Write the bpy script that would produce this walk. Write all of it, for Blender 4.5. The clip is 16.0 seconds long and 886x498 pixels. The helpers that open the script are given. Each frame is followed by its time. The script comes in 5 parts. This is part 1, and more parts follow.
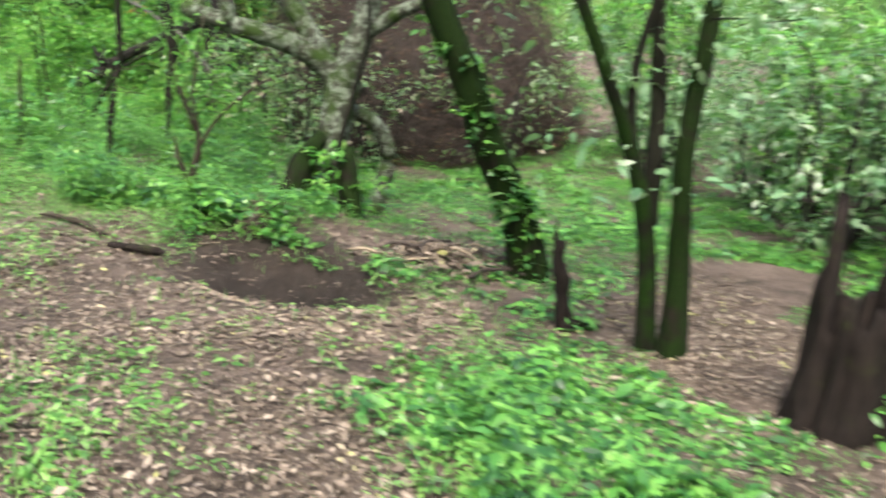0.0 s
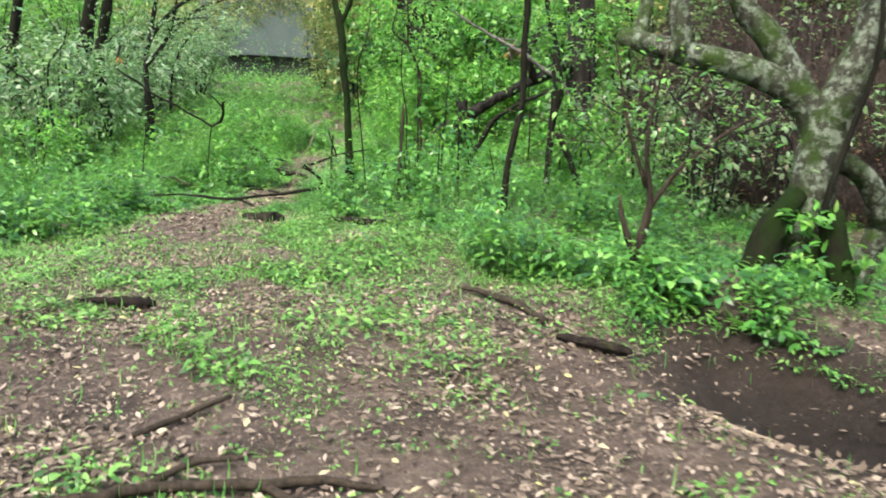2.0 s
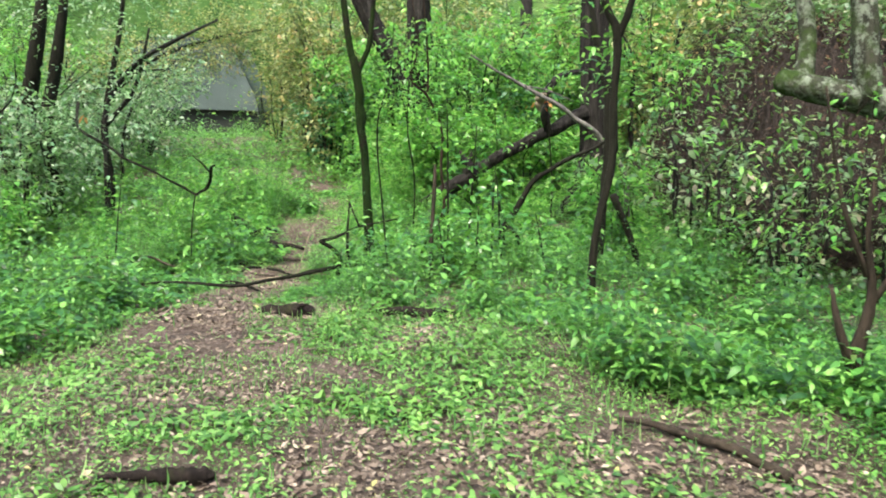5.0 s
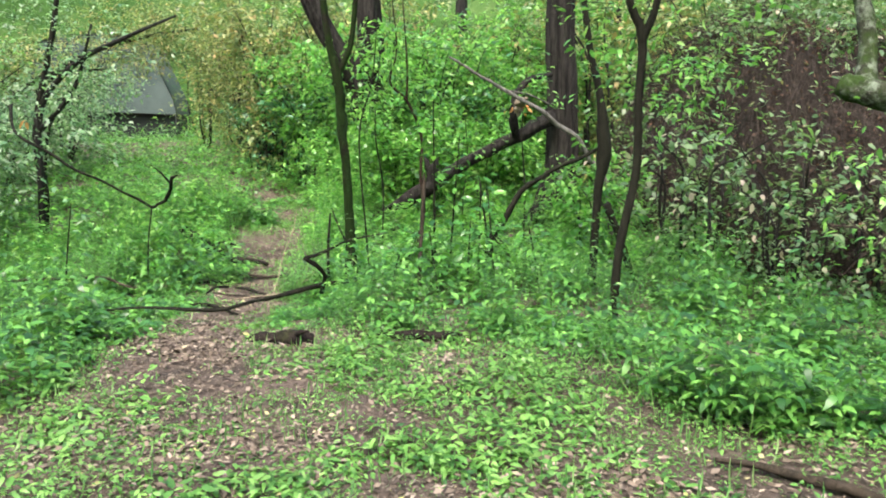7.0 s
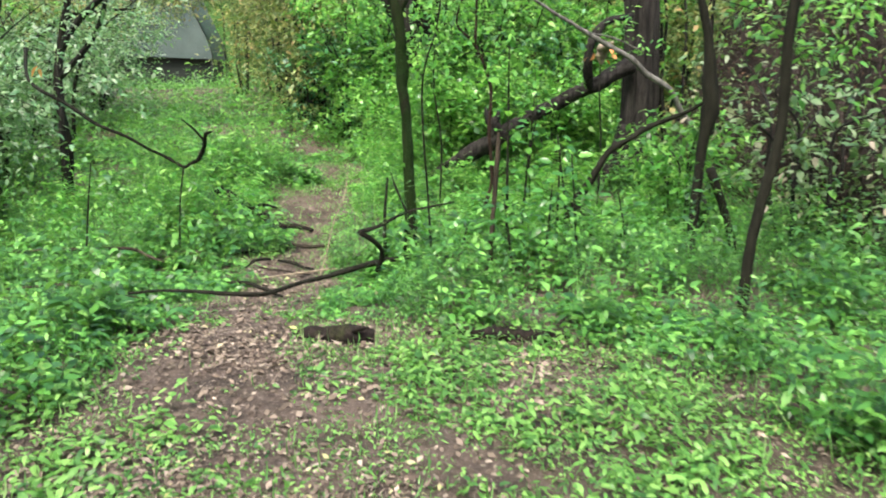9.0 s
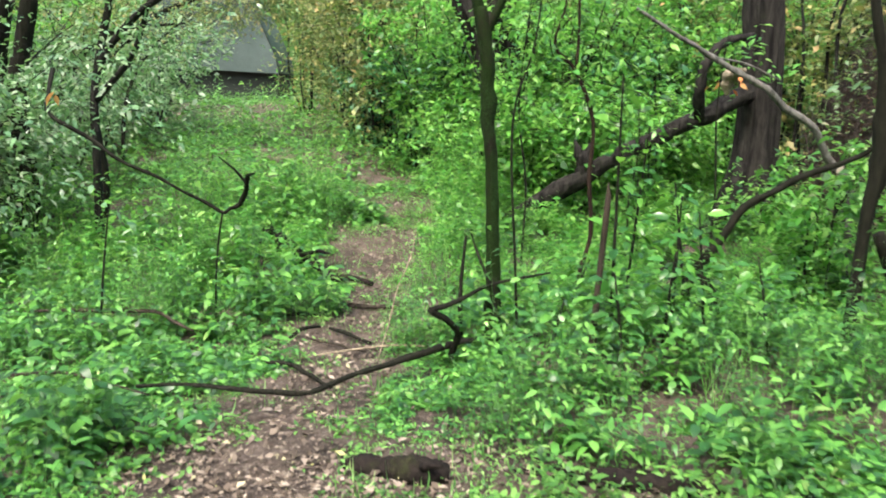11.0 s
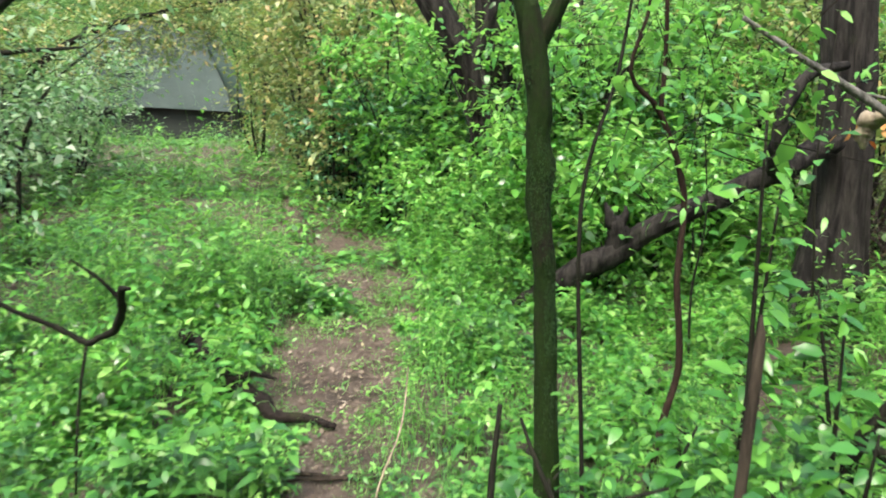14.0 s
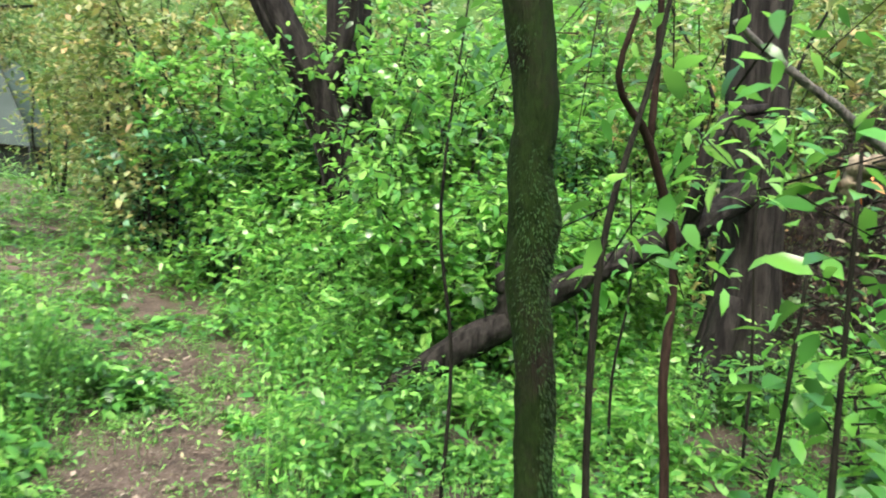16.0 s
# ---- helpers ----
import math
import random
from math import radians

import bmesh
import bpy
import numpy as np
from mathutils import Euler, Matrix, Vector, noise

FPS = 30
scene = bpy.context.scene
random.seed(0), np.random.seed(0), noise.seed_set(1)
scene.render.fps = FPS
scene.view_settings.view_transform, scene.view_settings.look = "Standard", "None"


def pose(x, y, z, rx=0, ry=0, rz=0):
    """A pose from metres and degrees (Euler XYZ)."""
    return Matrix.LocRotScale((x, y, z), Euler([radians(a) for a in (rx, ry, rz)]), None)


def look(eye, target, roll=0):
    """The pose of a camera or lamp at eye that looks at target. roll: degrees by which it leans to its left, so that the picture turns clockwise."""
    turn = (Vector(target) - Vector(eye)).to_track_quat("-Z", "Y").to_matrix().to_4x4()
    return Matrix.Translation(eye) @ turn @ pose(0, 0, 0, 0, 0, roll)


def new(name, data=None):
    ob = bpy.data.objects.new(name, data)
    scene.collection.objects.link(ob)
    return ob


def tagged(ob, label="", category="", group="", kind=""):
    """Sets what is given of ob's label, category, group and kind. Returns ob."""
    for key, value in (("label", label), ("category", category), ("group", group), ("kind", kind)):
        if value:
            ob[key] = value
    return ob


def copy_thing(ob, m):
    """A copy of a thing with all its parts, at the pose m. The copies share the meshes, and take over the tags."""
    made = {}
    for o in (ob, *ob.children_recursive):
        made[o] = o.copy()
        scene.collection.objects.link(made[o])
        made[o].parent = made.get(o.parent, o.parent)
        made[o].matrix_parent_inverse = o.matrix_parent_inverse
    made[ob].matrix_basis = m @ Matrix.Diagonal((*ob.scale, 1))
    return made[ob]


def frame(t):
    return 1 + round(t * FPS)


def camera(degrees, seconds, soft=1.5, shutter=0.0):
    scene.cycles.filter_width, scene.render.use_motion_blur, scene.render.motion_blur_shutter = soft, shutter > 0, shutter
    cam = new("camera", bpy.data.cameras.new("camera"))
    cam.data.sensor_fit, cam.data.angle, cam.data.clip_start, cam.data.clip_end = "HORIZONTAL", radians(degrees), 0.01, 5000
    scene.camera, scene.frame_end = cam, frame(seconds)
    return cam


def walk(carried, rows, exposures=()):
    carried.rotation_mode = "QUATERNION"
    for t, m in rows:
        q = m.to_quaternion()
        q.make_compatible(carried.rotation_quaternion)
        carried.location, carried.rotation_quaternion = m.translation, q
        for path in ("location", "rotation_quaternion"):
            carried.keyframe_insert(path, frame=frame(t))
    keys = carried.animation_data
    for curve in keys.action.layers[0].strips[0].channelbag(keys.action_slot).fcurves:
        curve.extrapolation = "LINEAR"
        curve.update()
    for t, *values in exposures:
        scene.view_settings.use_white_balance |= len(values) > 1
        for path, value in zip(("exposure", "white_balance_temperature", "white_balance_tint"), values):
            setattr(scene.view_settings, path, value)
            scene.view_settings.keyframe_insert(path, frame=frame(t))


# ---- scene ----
cam = camera(58.0, 16.0, soft=1.9, shutter=0.5)
PATH = [
    (0, (2.559, -2.509, 1.517), (3.156, -0.669, 1.009), 3.1),
    (0.5, (2.425, -1.96, 1.457), (2.735, -0.05, 0.951), 2.1),
    (1, (2.138, -1.525, 1.428), (2.224, 0.417, 0.958), 1.4),
    (1.5, (1.826, -1.131, 1.398), (1.794, 0.82, 0.955), 1.0),
    (2, (1.564, -0.787, 1.352), (1.469, 1.167, 0.936), 0.6),
    (2.5, (1.401, -0.503, 1.343), (1.306, 1.453, 0.938), 0.6),
    (3, (1.251, -0.269, 1.358), (1.165, 1.691, 0.971), 0.2),
    (3.5, (1.084, -0.058, 1.374), (1.017, 1.908, 1.012), 0.2),
    (4, (0.845, 0.186, 1.384), (0.825, 2.159, 1.057), 0.3),
    (4.5, (0.631, 0.42, 1.401), (0.657, 2.396, 1.096), -0.1),
    (7, (-0.252, 1.193, 1.445), (0.047, 3.149, 1.153), -0.5),
    (7.5, (-0.309, 1.331, 1.461), (0.004, 3.281, 1.147), -0.2),
    (8, (-0.366, 1.65, 1.462), (-0.078, 3.6, 1.124), -0.1),
    (8.5, (-0.398, 1.956, 1.46), (-0.142, 3.903, 1.081), -0.1),
    (9, (-0.404, 2.267, 1.478), (-0.195, 4.211, 1.058), -0.2),
    (11.5, (-0.504, 3.901, 1.618), (-0.463, 5.865, 1.244), 0.7),
    (12, (-0.574, 4.249, 1.617), (-0.54, 6.217, 1.258), 0.8),
    (12.5, (-0.628, 4.58, 1.637), (-0.596, 6.549, 1.287), 1.0),
    (13, (-0.585, 4.929, 1.683), (-0.573, 6.898, 1.335), 0.4),
    (13.5, (-0.583, 5.322, 1.681), (-0.511, 7.293, 1.353), 0.3),
    (14, (-0.584, 5.77, 1.679), (-0.432, 7.742, 1.38), 0.5),
    (14.5, (-0.565, 6.158, 1.664), (-0.337, 8.128, 1.4), 0.8),
    (15, (-0.611, 6.49, 1.645), (-0.258, 8.447, 1.425), 1.5),
    (15.5, (-0.653, 6.771, 1.624), (-0.181, 8.705, 1.434), 2.2),
    (16, (-0.634, 7.101, 1.615), (-0.06, 9.009, 1.446), 2.3),
]

walk(cam, [(t, look(e, a, r)) for t, e, a, r in PATH], [(0.0, 1.74, 6500, 8.8), (2.5, 1.65, 6500, 8.8), (7.0, 1.69, 6500, 8.8), (12.5, 1.66, 6500, 8.8), (16.0, 1.8, 6500, 8.8)])

# ---------------------------------------------------------------- light
SUN_EL, SUN_AZ = radians(58), radians(205)
world = bpy.data.worlds.new("overcast_sky")
scene.world = world
world.use_nodes = True
wt = world.node_tree
sky = wt.nodes.new("ShaderNodeTexSky")
sky.sky_type, sky.sun_disc = "NISHITA", False
sky.sun_elevation, sky.sun_rotation = SUN_EL, SUN_AZ
sky.air_density, sky.dust_density, sky.ozone_density = 1.0, 6.0, 0.6
wt.links.new(sky.outputs[0], wt.nodes["Background"].inputs[0])
wt.nodes["Background"].inputs[1].default_value = 0.215
sun_data = bpy.data.lights.new("sun", "SUN")
sun_data.energy, sun_data.angle, sun_data.color = 1.4, radians(14), (1.0, 0.96, 0.9)
sun = new("sun", sun_data)
sun.matrix_world = look((0, 0, 0), (-math.sin(SUN_AZ) * math.cos(SUN_EL), -math.cos(SUN_AZ) * math.cos(SUN_EL), -math.sin(SUN_EL)))


# ---------------------------------------------------------------- materials
class Mat:
    """A node material with a few shorthands."""

    def __init__(self, name, rough=0.7, spec=0.4):
        self.m = bpy.data.materials.new(name)
        self.m.use_nodes = True
        self.t = self.m.node_tree
        self.b = self.t.nodes["Principled BSDF"]
        self.b.inputs["Roughness"].default_value = rough
        self.b.inputs["Specular IOR Level"].default_value = spec

    def node(self, kind, **kw):
        n = self.t.nodes.new(kind)
        for k, v in kw.items():
            n.inputs[k.replace("_", " ")].default_value = v
        return n

    def link(self, a, b):
        self.t.links.new(a, b)

    def noise(self, scale, detail=5.0, rough=0.6, stretch=None):
        n = self.node("ShaderNodeTexNoise", Scale=scale, Detail=detail, Roughness=rough)
        c = self.node("ShaderNodeTexCoord")
        if stretch:
            mp = self.node("ShaderNodeMapping", Scale=stretch)
            self.link(c.outputs["Object"], mp.inputs[0])
            self.link(mp.outputs[0], n.inputs["Vector"])
        else:
            self.link(c.outputs["Object"], n.inputs["Vector"])
        return n.outputs["Fac"]

    def ramp(self, fac, stops):
        r = self.node("ShaderNodeValToRGB")
        e = r.color_ramp.elements
        while len(e) < len(stops):
            e.new(0.5)
        for el, (p, c) in zip(e, stops):
            el.position, el.color = p, (*c, 1)
        self.link(fac, r.inputs[0])
        return r.outputs[0]

    def mix(self, fac, a, b, mode="MIX"):
        n = self.t.nodes.new("ShaderNodeMix")
        n.data_type, n.blend_type = "RGBA", mode
        for v, s in ((fac, n.inputs[0]), (a, n.inputs[6]), (b, n.inputs[7])):
            if isinstance(v, (int, float)):
                s.default_value = v
            elif isinstance(v, tuple):
                s.default_value = (*v, 1)
            else:
                self.link(v, s)
        return n.outputs[2]

    def color(self, out):
        self.link(out, self.b.inputs["Base Color"])

    def bump(self, fac, strength=0.5, dist=0.02):
        n = self.node("ShaderNodeBump", Strength=strength, Distance=dist)
        self.link(fac, n.inputs["Height"])
        self.link(n.outputs[0], self.b.inputs["Normal"])


def leaf_material(name, stops, rough=0.42, thin=0.3, spec=0.5, green=True):
    """Leaves: each one its own tone, partly see-through to light."""
    k = Mat(name, rough, spec)
    isl = k.node("ShaderNodeNewGeometry").outputs["Random Per Island"]
    col = k.ramp(isl, stops if not green else [(p, (c[0] * 1.22 + 0.004, c[1], c[2] * 1.75 + 0.008)) for p, c in stops])
    col = k.mix(k.ramp(k.noise(2.2, 3.0), [(0.38, (0, 0, 0)), (0.68, (1, 1, 1))]), col, k.mix(0.45, col, (0.016, 0.06, 0.012) if green else (0.04, 0.032, 0.024)))
    k.color(col)
    tr = k.node("ShaderNodeBsdfTranslucent")
    k.link(k.mix(0.35 if green else 0.0, col, (0.24, 0.5, 0.06)), tr.inputs["Color"])
    ms = k.node("ShaderNodeMixShader")
    ms.inputs[0].default_value = thin
    k.link(k.b.outputs[0], ms.inputs[1])
    k.link(tr.outputs[0], ms.inputs[2])
    k.link(ms.outputs[0], k.t.nodes["Material Output"].inputs["Surface"])
    return k.m


HERB = leaf_material("herb_leaf", [(0.0, (0.006, 0.045, 0.006)), (0.35, (0.026, 0.135, 0.012)), (0.7, (0.075, 0.28, 0.022)), (0.985, (0.15, 0.42, 0.045)), (1.0, (0.2, 0.36, 0.06))], 0.36, 0.36, 0.42)
HERB_PALE = leaf_material("pale_herb_leaf", [(0.0, (0.016, 0.085, 0.008)), (0.5, (0.085, 0.27, 0.025)), (1.0, (0.18, 0.42, 0.055))], 0.42, 0.4, 0.4)
SHRUB = leaf_material("shrub_leaf", [(0.0, (0.014, 0.085, 0.008)), (0.4, (0.07, 0.31, 0.026)), (0.75, (0.15, 0.48, 0.042)), (1.0, (0.28, 0.6, 0.085))], 0.3, 0.54, 0.55)
SHRUB_DULL = leaf_material("dull_shrub_leaf", [(0.0, (0.04, 0.13, 0.035)), (0.4, (0.11, 0.28, 0.07)), (0.8, (0.19, 0.36, 0.105)), (1.0, (0.32, 0.45, 0.2))], 0.38, 0.42, 0.45)
SHRUB_GOLD = leaf_material("yellowing_leaf", [(0.0, (0.08, 0.16, 0.03)), (0.45, (0.16, 0.25, 0.045)), (0.85, (0.28, 0.33, 0.065)), (1.0, (0.34, 0.26, 0.06))], 0.5, 0.36)
SHRUB_OLIVE = leaf_material("olive_leaf", [(0.0, (0.03, 0.09, 0.02)), (0.5, (0.085, 0.2, 0.042)), (0.85, (0.16, 0.29, 0.08)), (1.0, (0.28, 0.27, 0.12))], 0.4, 0.4, 0.45)
BROAD = leaf_material("broad_leaf", [(0.0, (0.015, 0.09, 0.01)), (0.6, (0.05, 0.23, 0.018)), (1.0, (0.12, 0.38, 0.03))], 0.24, 0.46, 0.5)
SHRUB_BLUE = leaf_material("bluish_shrub_leaf", [(0.0, (0.012, 0.075, 0.02)), (0.4, (0.045, 0.21, 0.05)), (0.8, (0.1, 0.34, 0.085)), (1.0, (0.24, 0.46, 0.2))], 0.26, 0.36, 0.6)
WOODS = leaf_material("far_leaf", [(0.0, (0.03, 0.10, 0.024)), (0.5, (0.09, 0.22, 0.055)), (0.8, (0.17, 0.31, 0.09)), (1.0, (0.3, 0.38, 0.16))], 0.5, 0.35)
ORANGE = leaf_material("withered_leaf", [(0.0, (0.4, 0.16, 0.03)), (0.5, (0.55, 0.3, 0.1)), (1.0, (0.6, 0.12, 0.02))], 0.6, 0.3, 0.4, False)
LITTER = leaf_material("leaf_litter", [(0.0, (0.03, 0.023, 0.016)), (0.3, (0.095, 0.073, 0.054)), (0.75, (0.185, 0.148, 0.115)), (0.96, (0.32, 0.27, 0.215)), (1.0, (0.32, 0.33, 0.11))], 0.7, 0.08, 0.2, False)
DRYLEAF = leaf_material("dry_brush_leaf", [(0.0, (0.035, 0.022, 0.016)), (0.6, (0.085, 0.05, 0.035)), (0.9, (0.16, 0.10, 0.06)), (1.0, (0.16, 0.2, 0.05))], 0.8, 0.12, 0.2, False)
MOSS = leaf_material("moss_tuft", [(0.0, (0.004, 0.014, 0.001)), (0.7, (0.009, 0.028, 0.002)), (1.0, (0.02, 0.052, 0.004))], 0.9, 0.1, 0.1)
GRASS = leaf_material("grass_blade", [(0.0, (0.035, 0.14, 0.018)), (0.6, (0.08, 0.25, 0.03)), (1.0, (0.18, 0.33, 0.07))], 0.45)


def bark_material(name, dark, light, moss=None, amount=0.5, pale=None, furrow=0.0):
    k = Mat(name, 0.9, 0.12)
    grain = k.noise(26.0, 6.0, 0.7, (1, 1, 0.22))
    col = k.ramp(grain, [(0.3, dark), (0.62, light)])
    if furrow:
        groove = k.noise(furrow, 4.0, 0.6, (1, 1, 0.07))
        col = k.mix(k.ramp(groove, [(0.4, (0.8, 0.8, 0.8)), (0.52, (0, 0, 0))]), col, tuple(c * 0.5 for c in dark))
    if pale:
        col = k.mix(k.ramp(k.noise(13.0, 6.0, 0.75), [(0.47, (0, 0, 0)), (0.58, (1, 1, 1))]), col, pale)
    if moss:
        lo = 0.62 - 0.3 * amount
        col = k.mix(k.ramp(k.noise(5.0, 6.0, 0.7), [(lo, (0, 0, 0)), (lo + 0.14, (1, 1, 1))]), col, k.ramp(k.noise(60.0, 3.0), [(0.3, tuple(c * 0.5 for c in moss)), (0.7, moss)]))
    k.color(col)
    k.bump(grain, 0.9, 0.03)
    return k.m


BARK = bark_material("dark_bark", (0.004, 0.0042, 0.003), (0.0145, 0.0145, 0.0095))
BARK_MOSS = bark_material("mossy_bark", (0.0025, 0.0028, 0.002), (0.0105, 0.0105, 0.0065), (0.009, 0.026, 0.002), 0.75)
BARK_LICHEN = bark_material("lichen_bark", (0.007, 0.008, 0.006), (0.042, 0.044, 0.032), (0.03, 0.056, 0.012), 0.5, (0.15, 0.18, 0.14))
BARK_PALE = bark_material("pale_grey_bark", (0.03, 0.03, 0.027), (0.16, 0.155, 0.14), (0.05, 0.06, 0.03), 0.2)
BARK_OLD = bark_material("furrowed_bark", (0.0035, 0.0032, 0.003), (0.03, 0.0275, 0.0245), (0.022, 0.026, 0.015), 0.15, None, 16.0)
BARK_OLIVE = bark_material("moss_coated_bark", (0.0025, 0.0022, 0.0016), (0.013, 0.0105, 0.007), (0.0085, 0.021, 0.0025), 0.85)
BARK_GREY = bark_material("grey_bark", (0.003, 0.0031, 0.0029), (0.024, 0.0232, 0.0208), (0.02, 0.03, 0.012), 0.2)
BARK_RED = bark_material("reddish_bark", (0.008, 0.005, 0.0035), (0.034, 0.021, 0.015))
DEADWOOD = bark_material("dead_wood", (0.010, 0.0085, 0.006), (0.044, 0.035, 0.026))
PALEWOOD = bark_material("pale_wood", (0.11, 0.09, 0.065), (0.3, 0.25, 0.18))
BRUSHWOOD = bark_material("dry_brushwood", (0.02, 0.0165, 0.0145), (0.07, 0.057, 0.05))
CHAR = bark_material("charred_wood", (0.003, 0.0026, 0.0024), (0.017, 0.013, 0.011), (0.03, 0.035, 0.012), 0.15)


def soil_material(name, a, b, c, hollow_tone=None):
    k = Mat(name, 0.9, 0.2)
    big, fine = k.noise(2.4, 7.0, 0.7), k.noise(30.0, 8.0, 0.8)
    col = k.mix(k.ramp(big, [(0.38, (0, 0, 0)), (0.62, (1, 1, 1))]), a, b)
    col = k.mix(k.ramp(fine, [(0.35, (0, 0, 0)), (0.68, (1, 1, 1))]), k.mix(0.62, col, (0.03, 0.022, 0.017)), col)
    col = k.mix(k.ramp(k.noise(75.0, 4.0), [(0.6, (0, 0, 0)), (0.68, (1, 1, 1))]), col, c)
    # darker tone within a rotated ellipse over the hollow, its edge broken by noise
    if hollow_tone:
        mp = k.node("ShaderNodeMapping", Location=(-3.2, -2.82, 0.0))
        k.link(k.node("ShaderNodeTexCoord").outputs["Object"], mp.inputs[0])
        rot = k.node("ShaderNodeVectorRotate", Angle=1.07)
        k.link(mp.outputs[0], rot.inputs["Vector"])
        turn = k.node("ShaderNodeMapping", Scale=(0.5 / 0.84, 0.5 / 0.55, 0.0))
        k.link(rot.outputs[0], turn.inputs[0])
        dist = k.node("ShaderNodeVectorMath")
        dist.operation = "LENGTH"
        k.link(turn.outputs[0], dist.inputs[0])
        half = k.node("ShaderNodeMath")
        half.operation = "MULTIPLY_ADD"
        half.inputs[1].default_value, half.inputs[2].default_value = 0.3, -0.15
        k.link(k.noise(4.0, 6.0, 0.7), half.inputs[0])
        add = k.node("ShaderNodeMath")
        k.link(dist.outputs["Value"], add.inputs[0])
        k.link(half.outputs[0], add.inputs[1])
        dark = k.ramp(k.noise(18.0, 6.0, 0.7), [(0.3, hollow_tone), (0.7, tuple(v * 1.9 for v in hollow_tone))])
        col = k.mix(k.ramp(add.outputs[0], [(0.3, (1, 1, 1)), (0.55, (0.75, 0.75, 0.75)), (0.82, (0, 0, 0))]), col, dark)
    k.color(col)
    k.bump(k.noise(22.0, 9.0, 0.8), 1.0, 0.05)
    return k.m


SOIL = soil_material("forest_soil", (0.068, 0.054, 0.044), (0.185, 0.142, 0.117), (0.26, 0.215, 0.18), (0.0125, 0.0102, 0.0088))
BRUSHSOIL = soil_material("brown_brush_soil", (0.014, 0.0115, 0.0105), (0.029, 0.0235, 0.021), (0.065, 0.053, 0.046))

k = Mat("grey_green_canvas", 0.6, 0.3)
k.color(k.mix(k.ramp(k.noise(1.5, 4.0), [(0.3, (0, 0, 0)), (0.75, (1, 1, 1))]), (0.042, 0.064, 0.058), (0.062, 0.088, 0.08)))
k.bump(k.noise(3.0, 3.0), 0.4, 0.08)
CANVAS = k.m
# near-black colour for the shade below the tent roof, on the poles too
k = Mat("tent_shade", 0.8, 0.2)
k.color(k.mix(k.noise(2.5, 3.0), (0.012, 0.016, 0.014), (0.03, 0.035, 0.03)))
TENT_SHADE = k.m
k = Mat("distant_green", 1.0, 0.0)
k.color(k.ramp(k.noise(0.35, 8.0, 0.75), [(0.3, (0.012, 0.03, 0.01)), (0.5, (0.05, 0.11, 0.03)), (0.7, (0.13, 0.2, 0.07))]))
DISTANCE = k.m


# ---------------------------------------------------------------- mesh tools
RNG = np.random.default_rng(7)


def smooth(a, b, v):
    u = np.clip((np.asarray(v, float) - a) / (b - a), 0, 1)
    return u * u * (3 - 2 * u)


_GX = np.random.default_rng(3).random((64, 64))


def rough(x, y, s):
    """Smooth value noise, 0 to 1, with cells of s metres."""
    u, v = np.asarray(x, float) / s + 100, np.asarray(y, float) / s + 100
    i, j = np.floor(u).astype(int), np.floor(v).astype(int)
    a, b = u - i, v - j
    a, b = a * a * (3 - 2 * a), b * b * (3 - 2 * b)
    g = lambda p, q: _GX[p % 64, q % 64]
    return (g(i, j) * (1 - a) + g(i + 1, j) * a) * (1 - b) + (g(i, j + 1) * (1 - a) + g(i + 1, j + 1) * a) * b


def height(x, y):
    """The lie of the ground."""
    x, y = np.asarray(x, float), np.asarray(y, float)
    far = np.clip(y - 9.5, 0, 15)
    z = 0.08 * far - 0.2 * smooth(2.4, 5.0, x) * (1 - smooth(7, 10, y))
    z = z + 0.10 * (rough(x, y, 1.7) - 0.5) + 0.035 * (rough(x, y, 0.45) - 0.5) + 0.012 * (rough(x, y, 0.14) - 0.5)
    z = z - 0.035 * np.exp(-((x - path_x(y)) / 0.45) ** 2) * smooth(6.5, 8, y)
    z = z - 0.12 * np.exp(-((x - 2.45) / 0.85) ** 2 - ((y - 2.9) / 0.85) ** 2)
    pit, across = hollow(x, y)
    z = z - 0.36 * np.exp(-pit ** 2.2) * (0.55 + 0.5 * rough(x, y, 0.3) + 0.4 * rough(x, y, 0.13)) * (0.75 + 0.5 * smooth(-0.3, 0.3, across))
    z = z + 0.1 * np.exp(-((across - 0.62) / 0.16) ** 2) * (pit < 4) * np.exp(-((x - 3.4) ** 2 + (y - 3.1) ** 2) / 0.9) * (0.5 + rough(x, y, 0.2))
    z = z + 0.2 * np.exp(-(((x - 3.15) / 0.75) ** 2 + ((y - 4.15) / 0.42) ** 2))
    return z


def hollow(x, y):
    """Under 1 inside the dark hollow by the lichen tree."""
    u, w = (x - 3.16) * 0.48 - (y - 2.82) * 0.877, (x - 3.16) * 0.877 + (y - 2.82) * 0.48
    return (u / 0.84) ** 2 + (w / 0.5) ** 2, w


def path_x(y):
    return np.interp(y, [5.6, 6.4, 7.4, 8.2, 8.6, 9.5, 10.7, 12.0, 13.8, 15.2, 16.7, 22], [-0.9, -1.12, -1.06, -0.93, -0.86, -0.77, -0.82, -0.82, -1.12, -1.9, -3.0, -4.2])


def on_ground(x, y, up=0.0):
    return (x, y, float(height(x, y)) + up)


def np_mesh(name, verts, tris):
    me = bpy.data.meshes.new(name)
    verts, tris = np.asarray(verts, np.float32), np.asarray(tris, np.int32)
    me.vertices.add(len(verts))
    me.vertices.foreach_set("co", verts.ravel())
    me.loops.add(tris.size)
    me.loops.foreach_set("vertex_index", tris.ravel())
    me.polygons.add(len(tris))
    me.polygons.foreach_set("loop_start", np.arange(0, tris.size, 3, dtype=np.int32))
    me.update(calc_edges=True)
    return me


